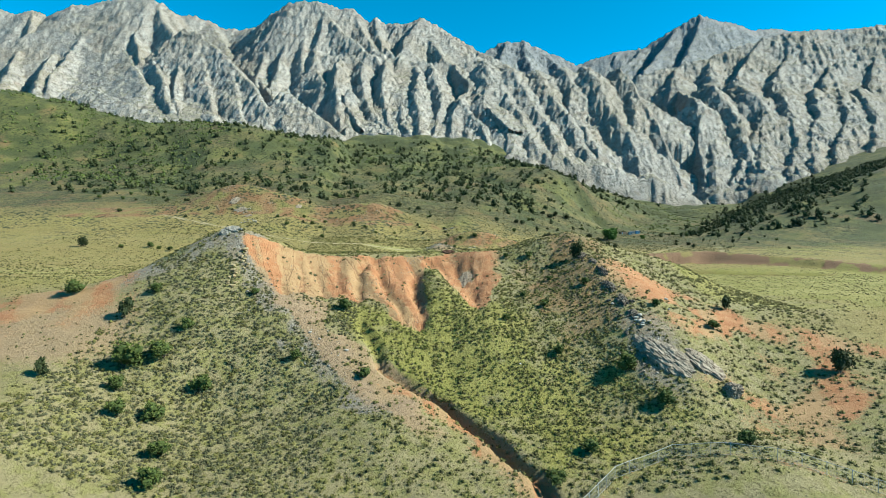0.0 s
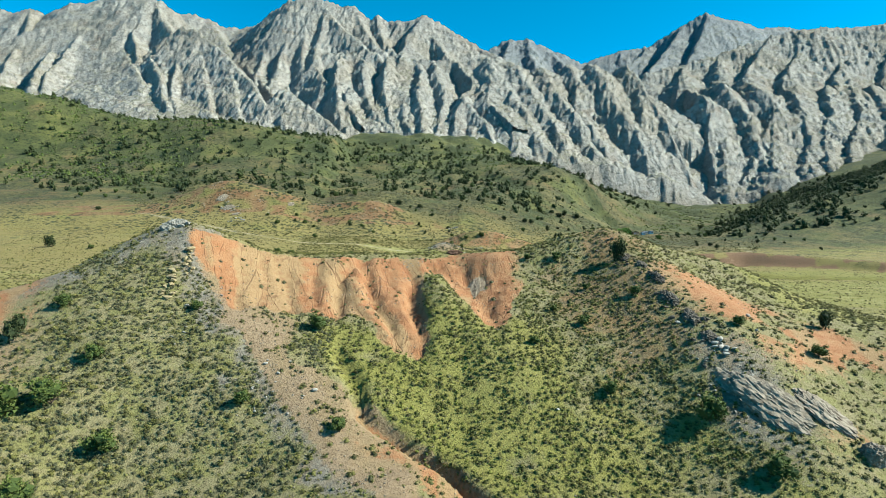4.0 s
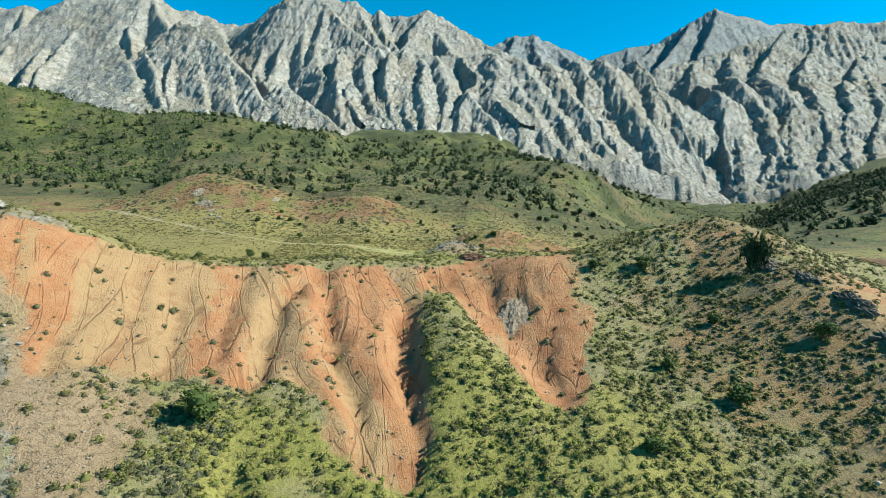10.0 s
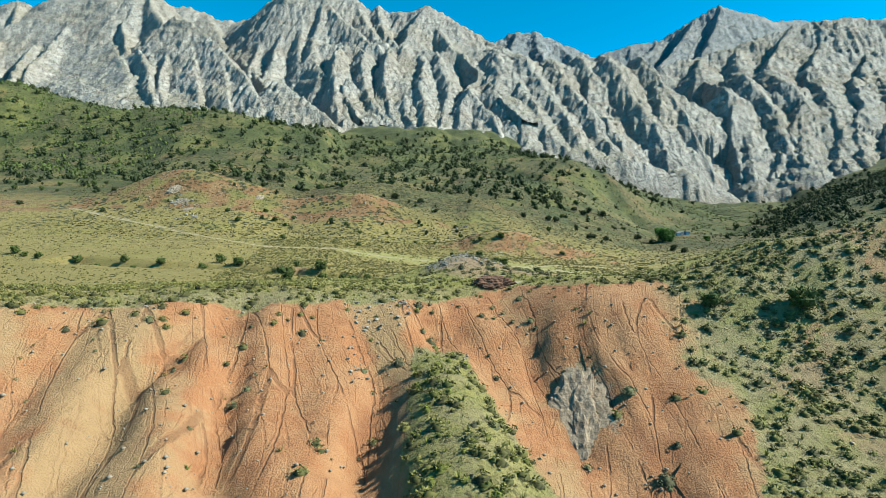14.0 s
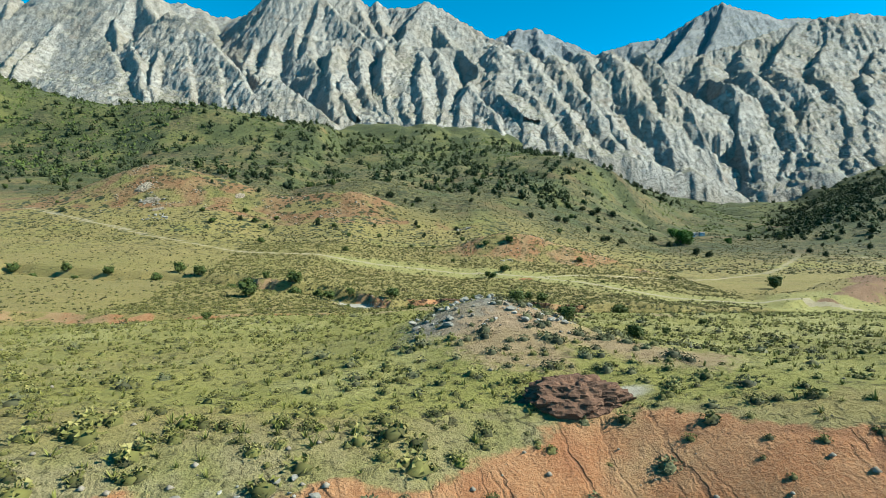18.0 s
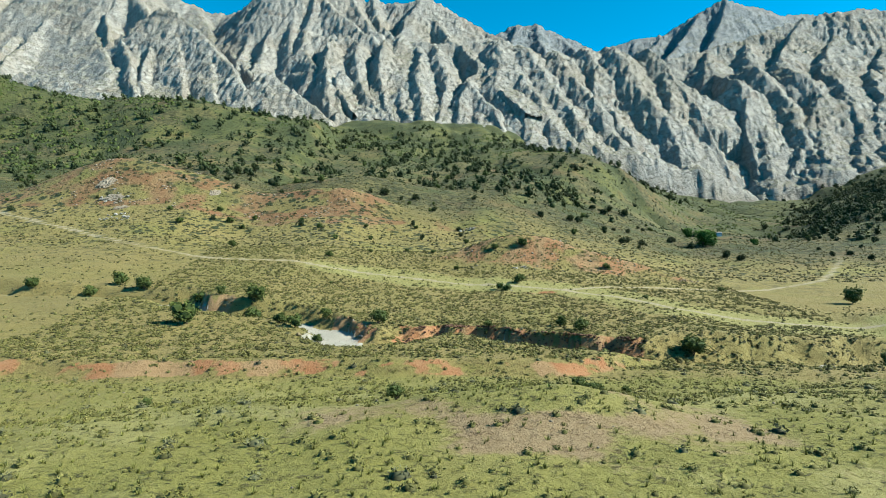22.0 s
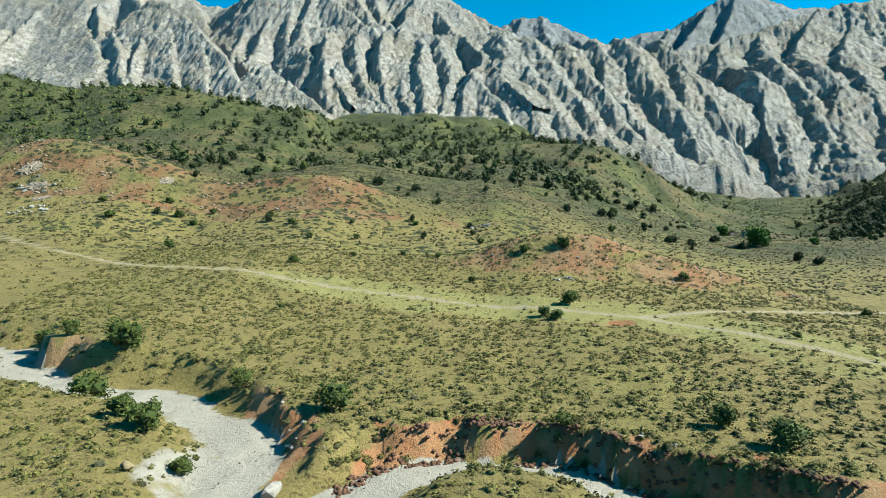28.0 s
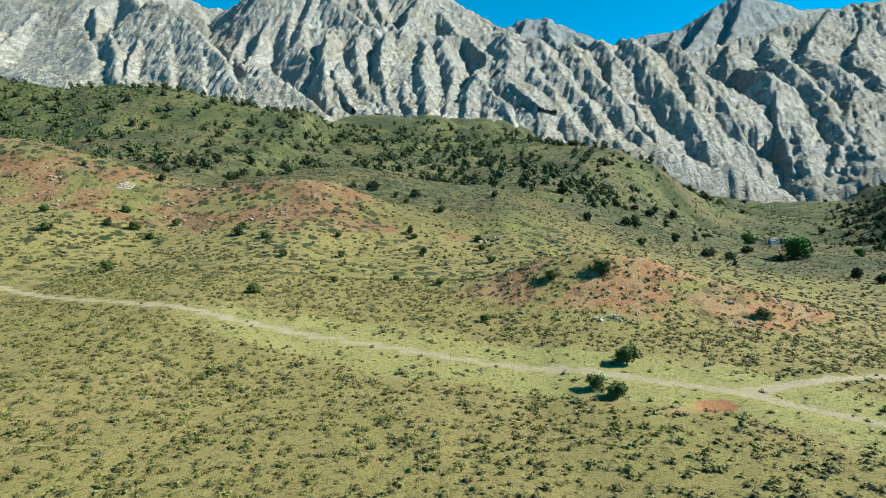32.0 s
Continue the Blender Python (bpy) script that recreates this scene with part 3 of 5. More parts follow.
EARTH = ground_material()
LIMESTONE = rock_material("limestone", 0.7, 0.89)
# distance haze is put into this rock's colour: bluer and darker
HAZED_ROCK = rock_material("hazed_grey_limestone", -0.5, 0.74)
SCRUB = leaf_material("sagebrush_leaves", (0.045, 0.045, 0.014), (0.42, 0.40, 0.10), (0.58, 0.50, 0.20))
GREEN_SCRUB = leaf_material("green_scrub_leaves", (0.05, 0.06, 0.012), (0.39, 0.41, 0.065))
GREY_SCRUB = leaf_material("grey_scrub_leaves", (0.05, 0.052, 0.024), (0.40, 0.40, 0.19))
JUNIPER = leaf_material("juniper_needles", (0.025, 0.040, 0.013), (0.13, 0.165, 0.045))
FOLIAGE = leaf_material("broad_leaves", (0.05, 0.12, 0.018), (0.20, 0.38, 0.05))
GRASS = leaf_material("dry_green_grass", (0.18, 0.19, 0.04), (0.50, 0.49, 0.12), (0.60, 0.53, 0.24))
BUSH_GREEN = leaf_material("bush_leaves", (0.05, 0.08, 0.016), (0.24, 0.30, 0.055))
BARK = plain("bark", (0.09, 0.065, 0.045), (0.20, 0.15, 0.11), 9)
BOULDER = plain("boulder_stone", (0.26, 0.24, 0.21), (0.50, 0.47, 0.42), 2.5, 0.9, 0, 0.6, 0.08)
PALE_STONE = plain("pale_stone", (0.40, 0.37, 0.33), (0.66, 0.63, 0.58), 2.5, 0.9, 0, 0.6, 0.08)
YELLOW_STONE = plain("yellow_stone", (0.34, 0.25, 0.13), (0.56, 0.45, 0.27), 1.6, 0.9, 0, 0.7, 0.1)
CLAY_ROCK = plain("grey_brown_bedrock", (0.27, 0.21, 0.155), (0.50, 0.42, 0.335), 1.1, 0.95, 0, 0.9, 0.25)
TAN_ROCK = plain("beige_bedrock", (0.33, 0.235, 0.16), (0.58, 0.45, 0.33), 1.4, 0.95, 0, 0.9, 0.2)
DARK_ROCK = plain("dark_brown_bedrock", (0.09, 0.075, 0.06), (0.30, 0.25, 0.20), 1.3, 0.95, 0, 0.9, 0.25)
RED_ROCK = plain("dark_red_rock", (0.12, 0.065, 0.045), (0.27, 0.14, 0.09), 1.8, 0.95, 0, 0.9, 0.2)
LOOSE_STONE = plain("loose_stone", (0.25, 0.205, 0.16), (0.48, 0.42, 0.35), 3.0, 0.9, 0, 0.2, 0.02)
STEEL = plain("galvanised_steel", (0.60, 0.62, 0.63), (0.74, 0.76, 0.77), 20, 0.5, 0.2, 0.1, 0.002)
PLASTER = plain("white_plaster", (0.62, 0.61, 0.58), (0.80, 0.79, 0.76), 3)
BLUE_PAINT = plain("blue_paint", (0.12, 0.33, 0.52), (0.17, 0.42, 0.62), 4, 0.5)
TIN = plain("tin_roof", (0.30, 0.30, 0.30), (0.46, 0.46, 0.45), 4, 0.5, 0.5)
DARK = plain("dark_glass", (0.02, 0.025, 0.03), (0.04, 0.045, 0.05), 4, 0.15)
MUD = plain("mud_brick", (0.22, 0.15, 0.10), (0.34, 0.25, 0.17), 5)


# ---------------------------------------------------------------- mesh tools
def sheet(name, X, Y, Z, material, masks=None, smooth=True):
    """A grid of rows and columns as one mesh object."""
    ny, nx = X.shape
    me = bpy.data.meshes.new(name)
    me.vertices.add(nx * ny)
    me.vertices.foreach_set("co", np.stack([X, Y, Z], -1).astype(np.float32).ravel())
    i = np.arange(nx * ny).reshape(ny, nx)
    quads = np.stack([i[:-1, :-1], i[:-1, 1:], i[1:, 1:], i[1:, :-1]], -1).reshape(-1, 4)
    fill(me, quads, smooth)
    for k, v in (masks or {}).items():
        me.attributes.new(k, "FLOAT", "POINT").data.foreach_set("value", np.asarray(v, np.float32).ravel())
    me.materials.append(material)
    return new(name, me)


def fill(me, faces, smooth):
    n, k = faces.shape
    me.loops.add(n * k)
    me.loops.foreach_set("vertex_index", faces.astype(np.int32).ravel())
    me.polygons.add(n)
    me.polygons.foreach_set("loop_start", np.arange(0, n * k, k, dtype=np.int32))
    me.polygons.foreach_set("loop_total", np.full(n, k, np.int32))
    me.polygons.foreach_set("use_smooth", np.full(n, smooth, bool))
    me.update()
    me.validate()


def triangles(name, verts, faces, material, tone=None, smooth=False):
    me = bpy.data.meshes.new(name)
    me.vertices.add(len(verts))
    me.vertices.foreach_set("co", verts.astype(np.float32).ravel())
    fill(me, faces, smooth)
    if tone is not None:
        me.attributes.new("tone", "FLOAT", "POINT").data.foreach_set("value", tone.astype(np.float32))
    me.materials.append(material)
    return me


def part(name, bm, material, parent, label=""):
    me = bpy.data.meshes.new(name)
    bm.to_mesh(me)
    bm.free()
    me.materials.append(material)
    ob = new(name, me)
    ob.parent = parent
    if label:
        tagged(ob, label)
    return ob


# ---------------------------------------------------------------- ground
def spaced(*spans):
    out = []
    for a, b, n in spans:
        out.append(np.linspace(a, b, n, endpoint=False))
    return np.concatenate(out + [np.array([spans[-1][1]])])


gy = spaced((-400, 60, 24), (60, 90, 34), (90, 172, 165), (172, 250, 95), (250, 300, 85), (300, 345, 50), (345, 480, 85), (480, 700, 70), (700, 1300, 85), (1300, 5000, 12))
half_x = spaced((0, 60, 80), (60, 110, 30), (110, 220, 30), (220, 700, 42), (700, 1500, 16), (1500, 5000, 8))
gx = np.concatenate([-half_x[:0:-1], half_x])
GX, GY = np.meshgrid(gx, gy)
GZ, masks = land(GX, GY)
masks["far"] = step(330, 430, GY)
masks["upland"] = step(425, 520, GY + 25 * layers(GX / 40, GY / 40, 2, 71))
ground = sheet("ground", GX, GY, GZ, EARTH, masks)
tagged(ground, "dry grassy hillside and plain of tan and red earth with stony patches", "ground", kind="structure")


# ---------------------------------------------------------------- mountains
def px(rows):
    """Sight lines from the camera's first place, carried out to a distance."""
    return [((a - 784) / 1007 * d, d, (441 - b) / 1007 * d) for a, b, d in rows]


def ridged(X, Y, ridges, seed, rib):
    """Height of a rock range: roofs falling from ridge lines (slope east, slope west, line), with ribs down their sides."""
    H = np.full(X.shape, -200.0)
    for n, (east, west, line) in enumerate(ridges):
        pts = px(line)
        xs, ys = [p[0] for p in pts], [p[1] for p in pts]
        reach = 620
        box_ = (X > min(xs) - reach) & (X < max(xs) + reach) & (Y > min(ys) - reach) & (Y < max(ys) + reach)
        if not box_.any():
            continue
        x, y = X[box_], Y[box_]
        best, crest, arc, side = np.full(x.shape, 1e9), np.zeros(x.shape), np.zeros(x.shape), np.zeros(x.shape)
        run = 0.0
        for a, b in zip(pts, pts[1:]):
            dx, dy = b[0] - a[0], b[1] - a[1]
            long = math.hypot(dx, dy)
            s = np.clip(((x - a[0]) * dx + (y - a[1]) * dy) / long ** 2, 0, 1)
            ox, oy = x - a[0] - s * dx, y - a[1] - s * dy
            d = np.hypot(ox, oy)
            m = d < best
            best = np.where(m, d, best)
            crest = np.where(m, a[2] + s * (b[2] - a[2]), crest)
            arc = np.where(m, run + s * long + 0.35 * d, arc)
            side = np.where(m, np.clip((dx * oy - dy * ox) / long / 8.0, -1, 1), side)
            run += long
        k = west + (east - west) * (0.5 + 0.5 * side)
        h = crest - k * (np.sqrt(best ** 2 + 9) - 3)
        now = H[box_]
        w = h > now - 30
        arc, best, k = arc[w], best[w], k[w]
        gate = np.clip(best / 28, 0, 1)
        tooth = layers(arc / 34, arc * 0 + n * 3.7, 3, seed + n, 0.6)
        ribs = (crags(arc / 46 + n, best / 150, 3, seed + 2 * n, 0.6) - 0.62) * gate * 1.5
        now[w] = np.maximum(now[w], h[w] + 3.5 * tooth * (1 - 0.6 * gate) + rib * ribs * (0.6 + 0.4 * k))
        H[box_] = now
    return H


def mountain(name, ridges, a0, a1, d0, d1, cols, rows, seed, label, rib=15.0, ledge=0.0, material=None, warp=1.0):
    """One range on a fan-shaped grid."""
    a, d = np.linspace(a0, a1, cols), d0 * (d1 / d0) ** np.linspace(0, 1, rows)
    A, Y = np.meshgrid(a, d)
    X = (A - 784) / 1007 * Y
    wx = X + warp * (5 * layers(X / 70, Y / 70, 3, seed + 3, 0.55) + 3.0 * layers(X / 14, Y / 14, 2, seed + 5))
    wy = Y + warp * (5 * layers(X / 70, Y / 70, 3, seed + 7, 0.55) + 3.0 * layers(X / 14, Y / 14, 2, seed + 9))
    Z = ridged(wx, wy, ridges, seed, rib)
    # beds of harder and softer stone, dipping to the east
    bed = Z + 0.35 * X + 12 * layers(X / 120, Y / 120, 2, seed + 11)
    Z = Z + (2.2 + ledge) * (np.abs(grain(bed / 26, bed * 0 + 0.5, seed + 13)) * 2 - 0.7) + (0.9 + 0.3 * ledge) * (np.abs(grain(bed / 9, bed * 0 + 3.5, seed + 15)) * 2 - 0.7)
    Z = Z + 5.0 * (crags(X / 34 + 0.4 * Y / 34, Y / 60, 5, seed + 17, 0.62) - 0.6)
    Z = Z + 7.0 * np.abs(layers(X / 26 - 0.3 * Y / 26, Y / 75, 3, seed + 19, 0.5)) + 1.0 * np.abs(layers(X / 8, Y / 14, 2, seed + 21)) - 3.0
    Z = Z - 1.3 * np.clip(1195 - Y, 0, None)
    ob = sheet(name, X, Y, Z, material or LIMESTONE)
    return tagged(ob, label, "mountain", kind="structure")


FRONT = ((0.6, 0.6, ((905, 215, 1350), (908, 264, 1235))), (0.55, 0.55, ((655, 205, 1380), (662, 246, 1262))), (0.55, 0.55, ((722, 215, 1350), (738, 256, 1245))), (0.6, 0.6, ((830, 225, 1330), (838, 264, 1240))),
         (0.95, 1.7, ((600, 106, 1640), (598, 112, 1560), (594, 150, 1460), (602, 212, 1330))),
         (0.9, 1.5, ((618, 160, 1440), (613, 190, 1390), (618, 222, 1320))),
         (0.8, 0.8, ((470, 200, 1340), (505, 160, 1400), (540, 185, 1350), (590, 228, 1285))),
         (0.8, 0.8, ((505, 160, 1400), (500, 195, 1340), (510, 228, 1280))),
         (0.9, 1.4, ((640, 108, 1620), (640, 118, 1560), (642, 150, 1490), (655, 190, 1400), (690, 235, 1295))),
         (1.0, 1.8, ((684, 108, 1640), (680, 118, 1540), (676, 150, 1480), (684, 190, 1400), (700, 238, 1290))),
         (0.9, 1.5, ((712, 185, 1400), (714, 215, 1340), (735, 248, 1265))),
         (0.9, 1.5, ((735, 112, 1660), (740, 130, 1560), (737, 175, 1420), (745, 245, 1265))),
         (0.9, 1.3, ((765, 114, 1660), (768, 130, 1560), (782, 165, 1470), (776, 200, 1390), (765, 248, 1265))),
         (0.9, 1.5, ((832, 150, 1530), (812, 178, 1430), (800, 205, 1370), (805, 258, 1255))),
         (0.9, 1.2, ((812, 178, 1430), (850, 215, 1350), (870, 264, 1245))),
         (0.6, 0.85, ((850, 106, 1720), (862, 112, 1580), (868, 138, 1520), (885, 150, 1500), (915, 195, 1400), (950, 258, 1260))),
         (0.6, 0.7, ((868, 138, 1520), (855, 175, 1440), (880, 220, 1340), (905, 268, 1245))),
         (0.6, 0.75, ((895, 114, 1660), (905, 120, 1570), (930, 160, 1480), (962, 205, 1380), (992, 265, 1250))),
         (0.6, 0.75, ((948, 122, 1660), (955, 130, 1560), (972, 165, 1480), (1010, 210, 1370), (1042, 275, 1240))))
FRONT_EAST = ((0.6, 0.85, ((995, 118, 1680), (1002, 126, 1580), (1013, 150, 1530), (1010, 195, 1420), (1050, 250, 1290), (1065, 285, 1235))),
              (0.6, 0.85, ((1030, 119, 1680), (1044, 122, 1560), (1060, 150, 1500), (1085, 195, 1410), (1120, 245, 1310), (1140, 304, 1230))),
              (3.0, 0.8, ((1092, 122, 1660), (1106, 128, 1560), (1130, 168, 1470), (1155, 205, 1400), (1185, 265, 1310), (1207, 322, 1250), (1224, 356, 1225))),
              (0.8, 1.0, ((1130, 170, 1470), (1120, 220, 1370), (1138, 265, 1290), (1168, 324, 1228))))
CANYON = ((0.9, 2.4, ((1195, 160, 1760), (1212, 168, 1580), (1232, 174, 1480), (1238, 200, 1440), (1238, 240, 1370), (1242, 290, 1300), (1250, 345, 1225))),
          (0.8, 0.75, ((1232, 176, 1480), (1245, 215, 1420), (1262, 260, 1340), (1268, 318, 1245))),
          (0.8, 0.85, ((1250, 148, 1680), (1270, 160, 1540), (1300, 205, 1450), (1320, 250, 1360), (1338, 305, 1245))),
          (0.7, 0.7, ((1300, 145, 1680), (1330, 165, 1540), (1358, 195, 1480), (1330, 245, 1370), (1300, 320, 1240))),
          (0.7, 0.7, ((1358, 198, 1480), (1348, 230, 1400), (1348, 296, 1250))),
          (0.7, 0.75, ((1385, 158, 1620), (1400, 205, 1450), (1412, 250, 1350), (1405, 292, 1245))),
          (0.7, 0.9, ((1440, 156, 1620), (1450, 200, 1470), (1432, 240, 1380), (1442, 287, 1250))),
          (0.7, 0.9, ((1485, 154, 1620), (1505, 200, 1470), (1482, 250, 1350), (1482, 287, 1240))),
          (0.7, 0.75, ((1520, 154, 1620), (1545, 200, 1470), (1552, 240, 1370), (1540, 280, 1235))),
          (0.9, 1.2, ((1610, 150, 1620), (1625, 195, 1450), (1605, 270, 1220))),
          (0.9, 1.2, ((1700, 150, 1620), (1715, 195, 1450), (1695, 268, 1200))),
          (0.9, 1.2, ((1800, 150, 1600), (1825, 195, 1440), (1795, 268, 1190))))
UPPER = ((0.7, 1.1, ((1130, 136, 1840), (1200, 118, 1880), (1260, 100, 1900), (1300, 84, 1920), (1345, 71, 1930), (1400, 57, 1930), (1440, 57, 1930), (1480, 61, 1930), (1510, 55, 1930), (1568, 44, 1930), (1800, 40, 1930))),
         (0.8, 1.1, ((1200, 118, 1880), (1188, 138, 1780))),
         (0.8, 1.1, ((1260, 100, 1900), (1252, 128, 1800))),
         (0.8, 1.2, ((1345, 71, 1930), (1320, 108, 1820), (1300, 140, 1700))),
         (0.8, 1.2, ((1400, 57, 1930), (1392, 104, 1820), (1368, 142, 1690))),
         (0.8, 1.2, ((1480, 61, 1930), (1472, 108, 1810), (1455, 150, 1660))),
         (0.8, 1.2, ((1560, 46, 1930), (1548, 98, 1820), (1540, 148, 1660))),
         (0.8, 1.2, ((1660, 44, 1930), (1640, 98, 1820), (1620, 148, 1660))))
MAIN = ((0.9, 1.3, ((430, 62, 2020), (452, 50, 1990), (480, 27, 1960), (510, 7, 1940), (525, 3, 1930), (560, 1, 1930), (600, 16, 1920), (625, 17, 1920), (650, 40, 1920), (665, 31, 1920), (682, 42, 1920), (720, 42, 1900), (745, 30, 1900), (770, 44, 1900), (800, 64, 1880), (840, 86, 1860), (866, 98, 1830))),
        (0.9, 1.5, ((480, 27, 1960), (478, 70, 1840), (462, 120, 1680), (450, 150, 1560))),
        (0.9, 1.5, ((510, 7, 1940), (512, 60, 1820), (498, 105, 1700), (480, 158, 1520))),
        (0.9, 1.3, ((525, 3, 1930), (540, 60, 1800), (532, 110, 1680), (560, 165, 1520))),
        (0.8, 1.3, ((560, 1, 1930), (588, 40, 1840), (620, 66, 1770), (650, 92, 1690))),
        (0.7, 1.2, ((575, 30, 1860), (560, 80, 1740), (555, 120, 1620), (580, 150, 1500))),
        (0.8, 1.2, ((625, 17, 1920), (640, 50, 1840), (665, 90, 1720))),
        (0.8, 1.5, ((665, 31, 1920), (668, 62, 1830), (690, 96, 1710))),
        (0.8, 1.6, ((745, 30, 1900), (722, 60, 1810), (706, 98, 1700))),
        (0.7, 1.5, ((770, 44, 1900), (764, 70, 1820), (790, 108, 1680))),
        (0.3, 1.3, ((560, 96, 1700), (640, 100, 1690), (700, 106, 1680), (760, 112, 1670), (840, 112, 1680), (900, 118, 1680))))
DOME = ((1.6, 1.15, ((322, 52, 1760), (345, 56, 1700), (375, 76, 1640), (405, 104, 1570), (440, 142, 1470), (468, 178, 1370), (478, 205, 1320))),
        (0.9, 2.2, ((330, 56, 1740), (316, 110, 1600), (308, 160, 1450), (325, 232, 1270))),
        (0.9, 0.95, ((345, 56, 1700), (362, 118, 1560), (372, 180, 1400), (380, 232, 1270))),
        (0.9, 0.95, ((405, 104, 1570), (418, 150, 1460), (425, 190, 1370), (430, 232, 1270))),
        (0.9, 2.2, ((270, 105, 1620), (285, 130, 1520), (292, 165, 1420), (300, 190, 1360))),
        (0.4, 1.0, ((120, 160, 1480), (180, 164, 1400), (240, 186, 1340), (300, 214, 1280), (352, 244, 1225))))
LEFT_WALL = ((0.8, 1.25, ((-300, 0, 2150), (-120, 8, 2100), (0, 14, 2080), (28, 26, 2080), (60, 17, 2060), (82, 30, 2060), (125, 12, 2020), (160, 6, 2020), (185, 2, 2010), (215, -4, 1990), (270, -4, 1960), (300, 16, 1960), (318, 30, 2000))),
             (0.7, 2.2, ((60, 17, 2060), (50, 60, 1920), (22, 110, 1720), (-5, 160, 1500))),
             (0.8, 2.5, ((130, 12, 2020), (124, 45, 1920), (96, 92, 1780), (72, 125, 1620), (60, 160, 1470))),
             (0.8, 2.5, ((185, 2, 2010), (168, 40, 1900), (132, 85, 1770), (92, 130, 1600), (82, 160, 1480))),
             (1.3, 0.8, ((185, 2, 2010), (205, 50, 1880), (222, 90, 1760), (248, 128, 1600), (262, 160, 1460))),
             (0.8, 2.6, ((270, -4, 1960), (255, 30, 1880), (240, 62, 1800), (250, 112, 1640))),
             (0.8, 2.0, ((275, 0, 1960), (290, 40, 1860), (318, 66, 1760), (290, 110, 1620))),
             (0.7, 1.0, ((-120, 8, 2100), (-150, 70, 1850), (-170, 150, 1500))),
             (0.5, 0.9, ((290, 24, 2250), (345, 29, 2250), (372, 40, 2250), (402, 52, 2250), (432, 52, 2250), (462, 44, 2200))),
             (0.5, 0.6, ((372, 40, 2250), (392, 70, 2080), (410, 96, 1900))))
FAR_PEAK = ((0.8, 1.1, ((990, 128, 2600), (1030, 112, 2640), (1090, 92, 2650), (1140, 85, 2650), (1170, 65, 2650), (1200, 47, 2650), (1225, 32, 2650), (1240, 26, 2650), (1262, 36, 2650), (1300, 42, 2680), (1332, 55, 2700), (1366, 50, 2750), (1400, 55, 2750), (1500, 52, 2750), (1560, 44, 2750))),
            (0.8, 1.3, ((1240, 26, 2650), (1232, 60, 2520), (1215, 95, 2380), (1195, 128, 2250))),
            (0.8, 1.3, ((1200, 47, 2650), (1172, 88, 2480), (1140, 125, 2300))),
            (0.8, 1.2, ((1262, 36, 2650), (1290, 68, 2520), (1300, 95, 2400))),
            (0.7, 1.2, ((1140, 85, 2650), (1118, 106, 2520), (1080, 132, 2380))))
REAR_PEAK = ((0.8, 1.1, ((845, 100, 2100), (880, 80, 2140), (895, 73, 2150), (910, 76, 2150), (926, 71, 2150), (960, 88, 2150), (1000, 105, 2150), (1040, 124, 2120))),
             (0.8, 1.2, ((895, 73, 2150), (888, 95, 2060), (880, 120, 1960))),
             (0.8, 1.2, ((926, 71, 2150), (932, 100, 2040), (945, 128, 1940))),
             (0.8, 1.2, ((960, 88, 2150), (985, 115, 2050), (1000, 130, 1980))))
mountain("front_cliffs", FRONT, 440, 1110, 1060, 1720, 460, 200, 3, "row of pale grey limestone cliffs cut by steep gullies", 6)
mountain("canyon_shoulder", FRONT_EAST, 900, 1250, 1060, 1720, 220, 210, 4, "tan grey limestone slabs leaning towards the canyon", 5)
mountain("canyon_wall", CANYON, 1180, 1800, 1060, 1800, 400, 180, 23, "broad grey and tan limestone wall beside a canyon", 7, 1.5)
mountain("upper_ridge", UPPER, 1090, 1800, 1440, 2050, 360, 120, 33, "stepped grey limestone ridge with turf ledges", 8, 4.0)
mountain("main_peak", MAIN, 400, 930, 1300, 2060, 340, 150, 43, "high rugged grey limestone peak", 9)
mountain("rear_peak", REAR_PEAK, 820, 1060, 1900, 2220, 120, 50, 53, "small grey peak behind the cliffs", 8, material=HAZED_ROCK)
mountain("far_peak", FAR_PEAK, 960, 1580, 2200, 2800, 260, 80, 63, "distant grey mountain peak with bluish haze put into its colour", 9, material=HAZED_ROCK)
mountain("left_massif", LEFT_WALL, -300, 480, 1250, 2330, 350, 160, 73, "massive pale limestone mountain with shaded ravines", 7)
mountain("dome_peak", DOME, 60, 500, 1130, 1820, 300, 150, 83, "rounded pale limestone dome with fine ledges", 4, 1.0)


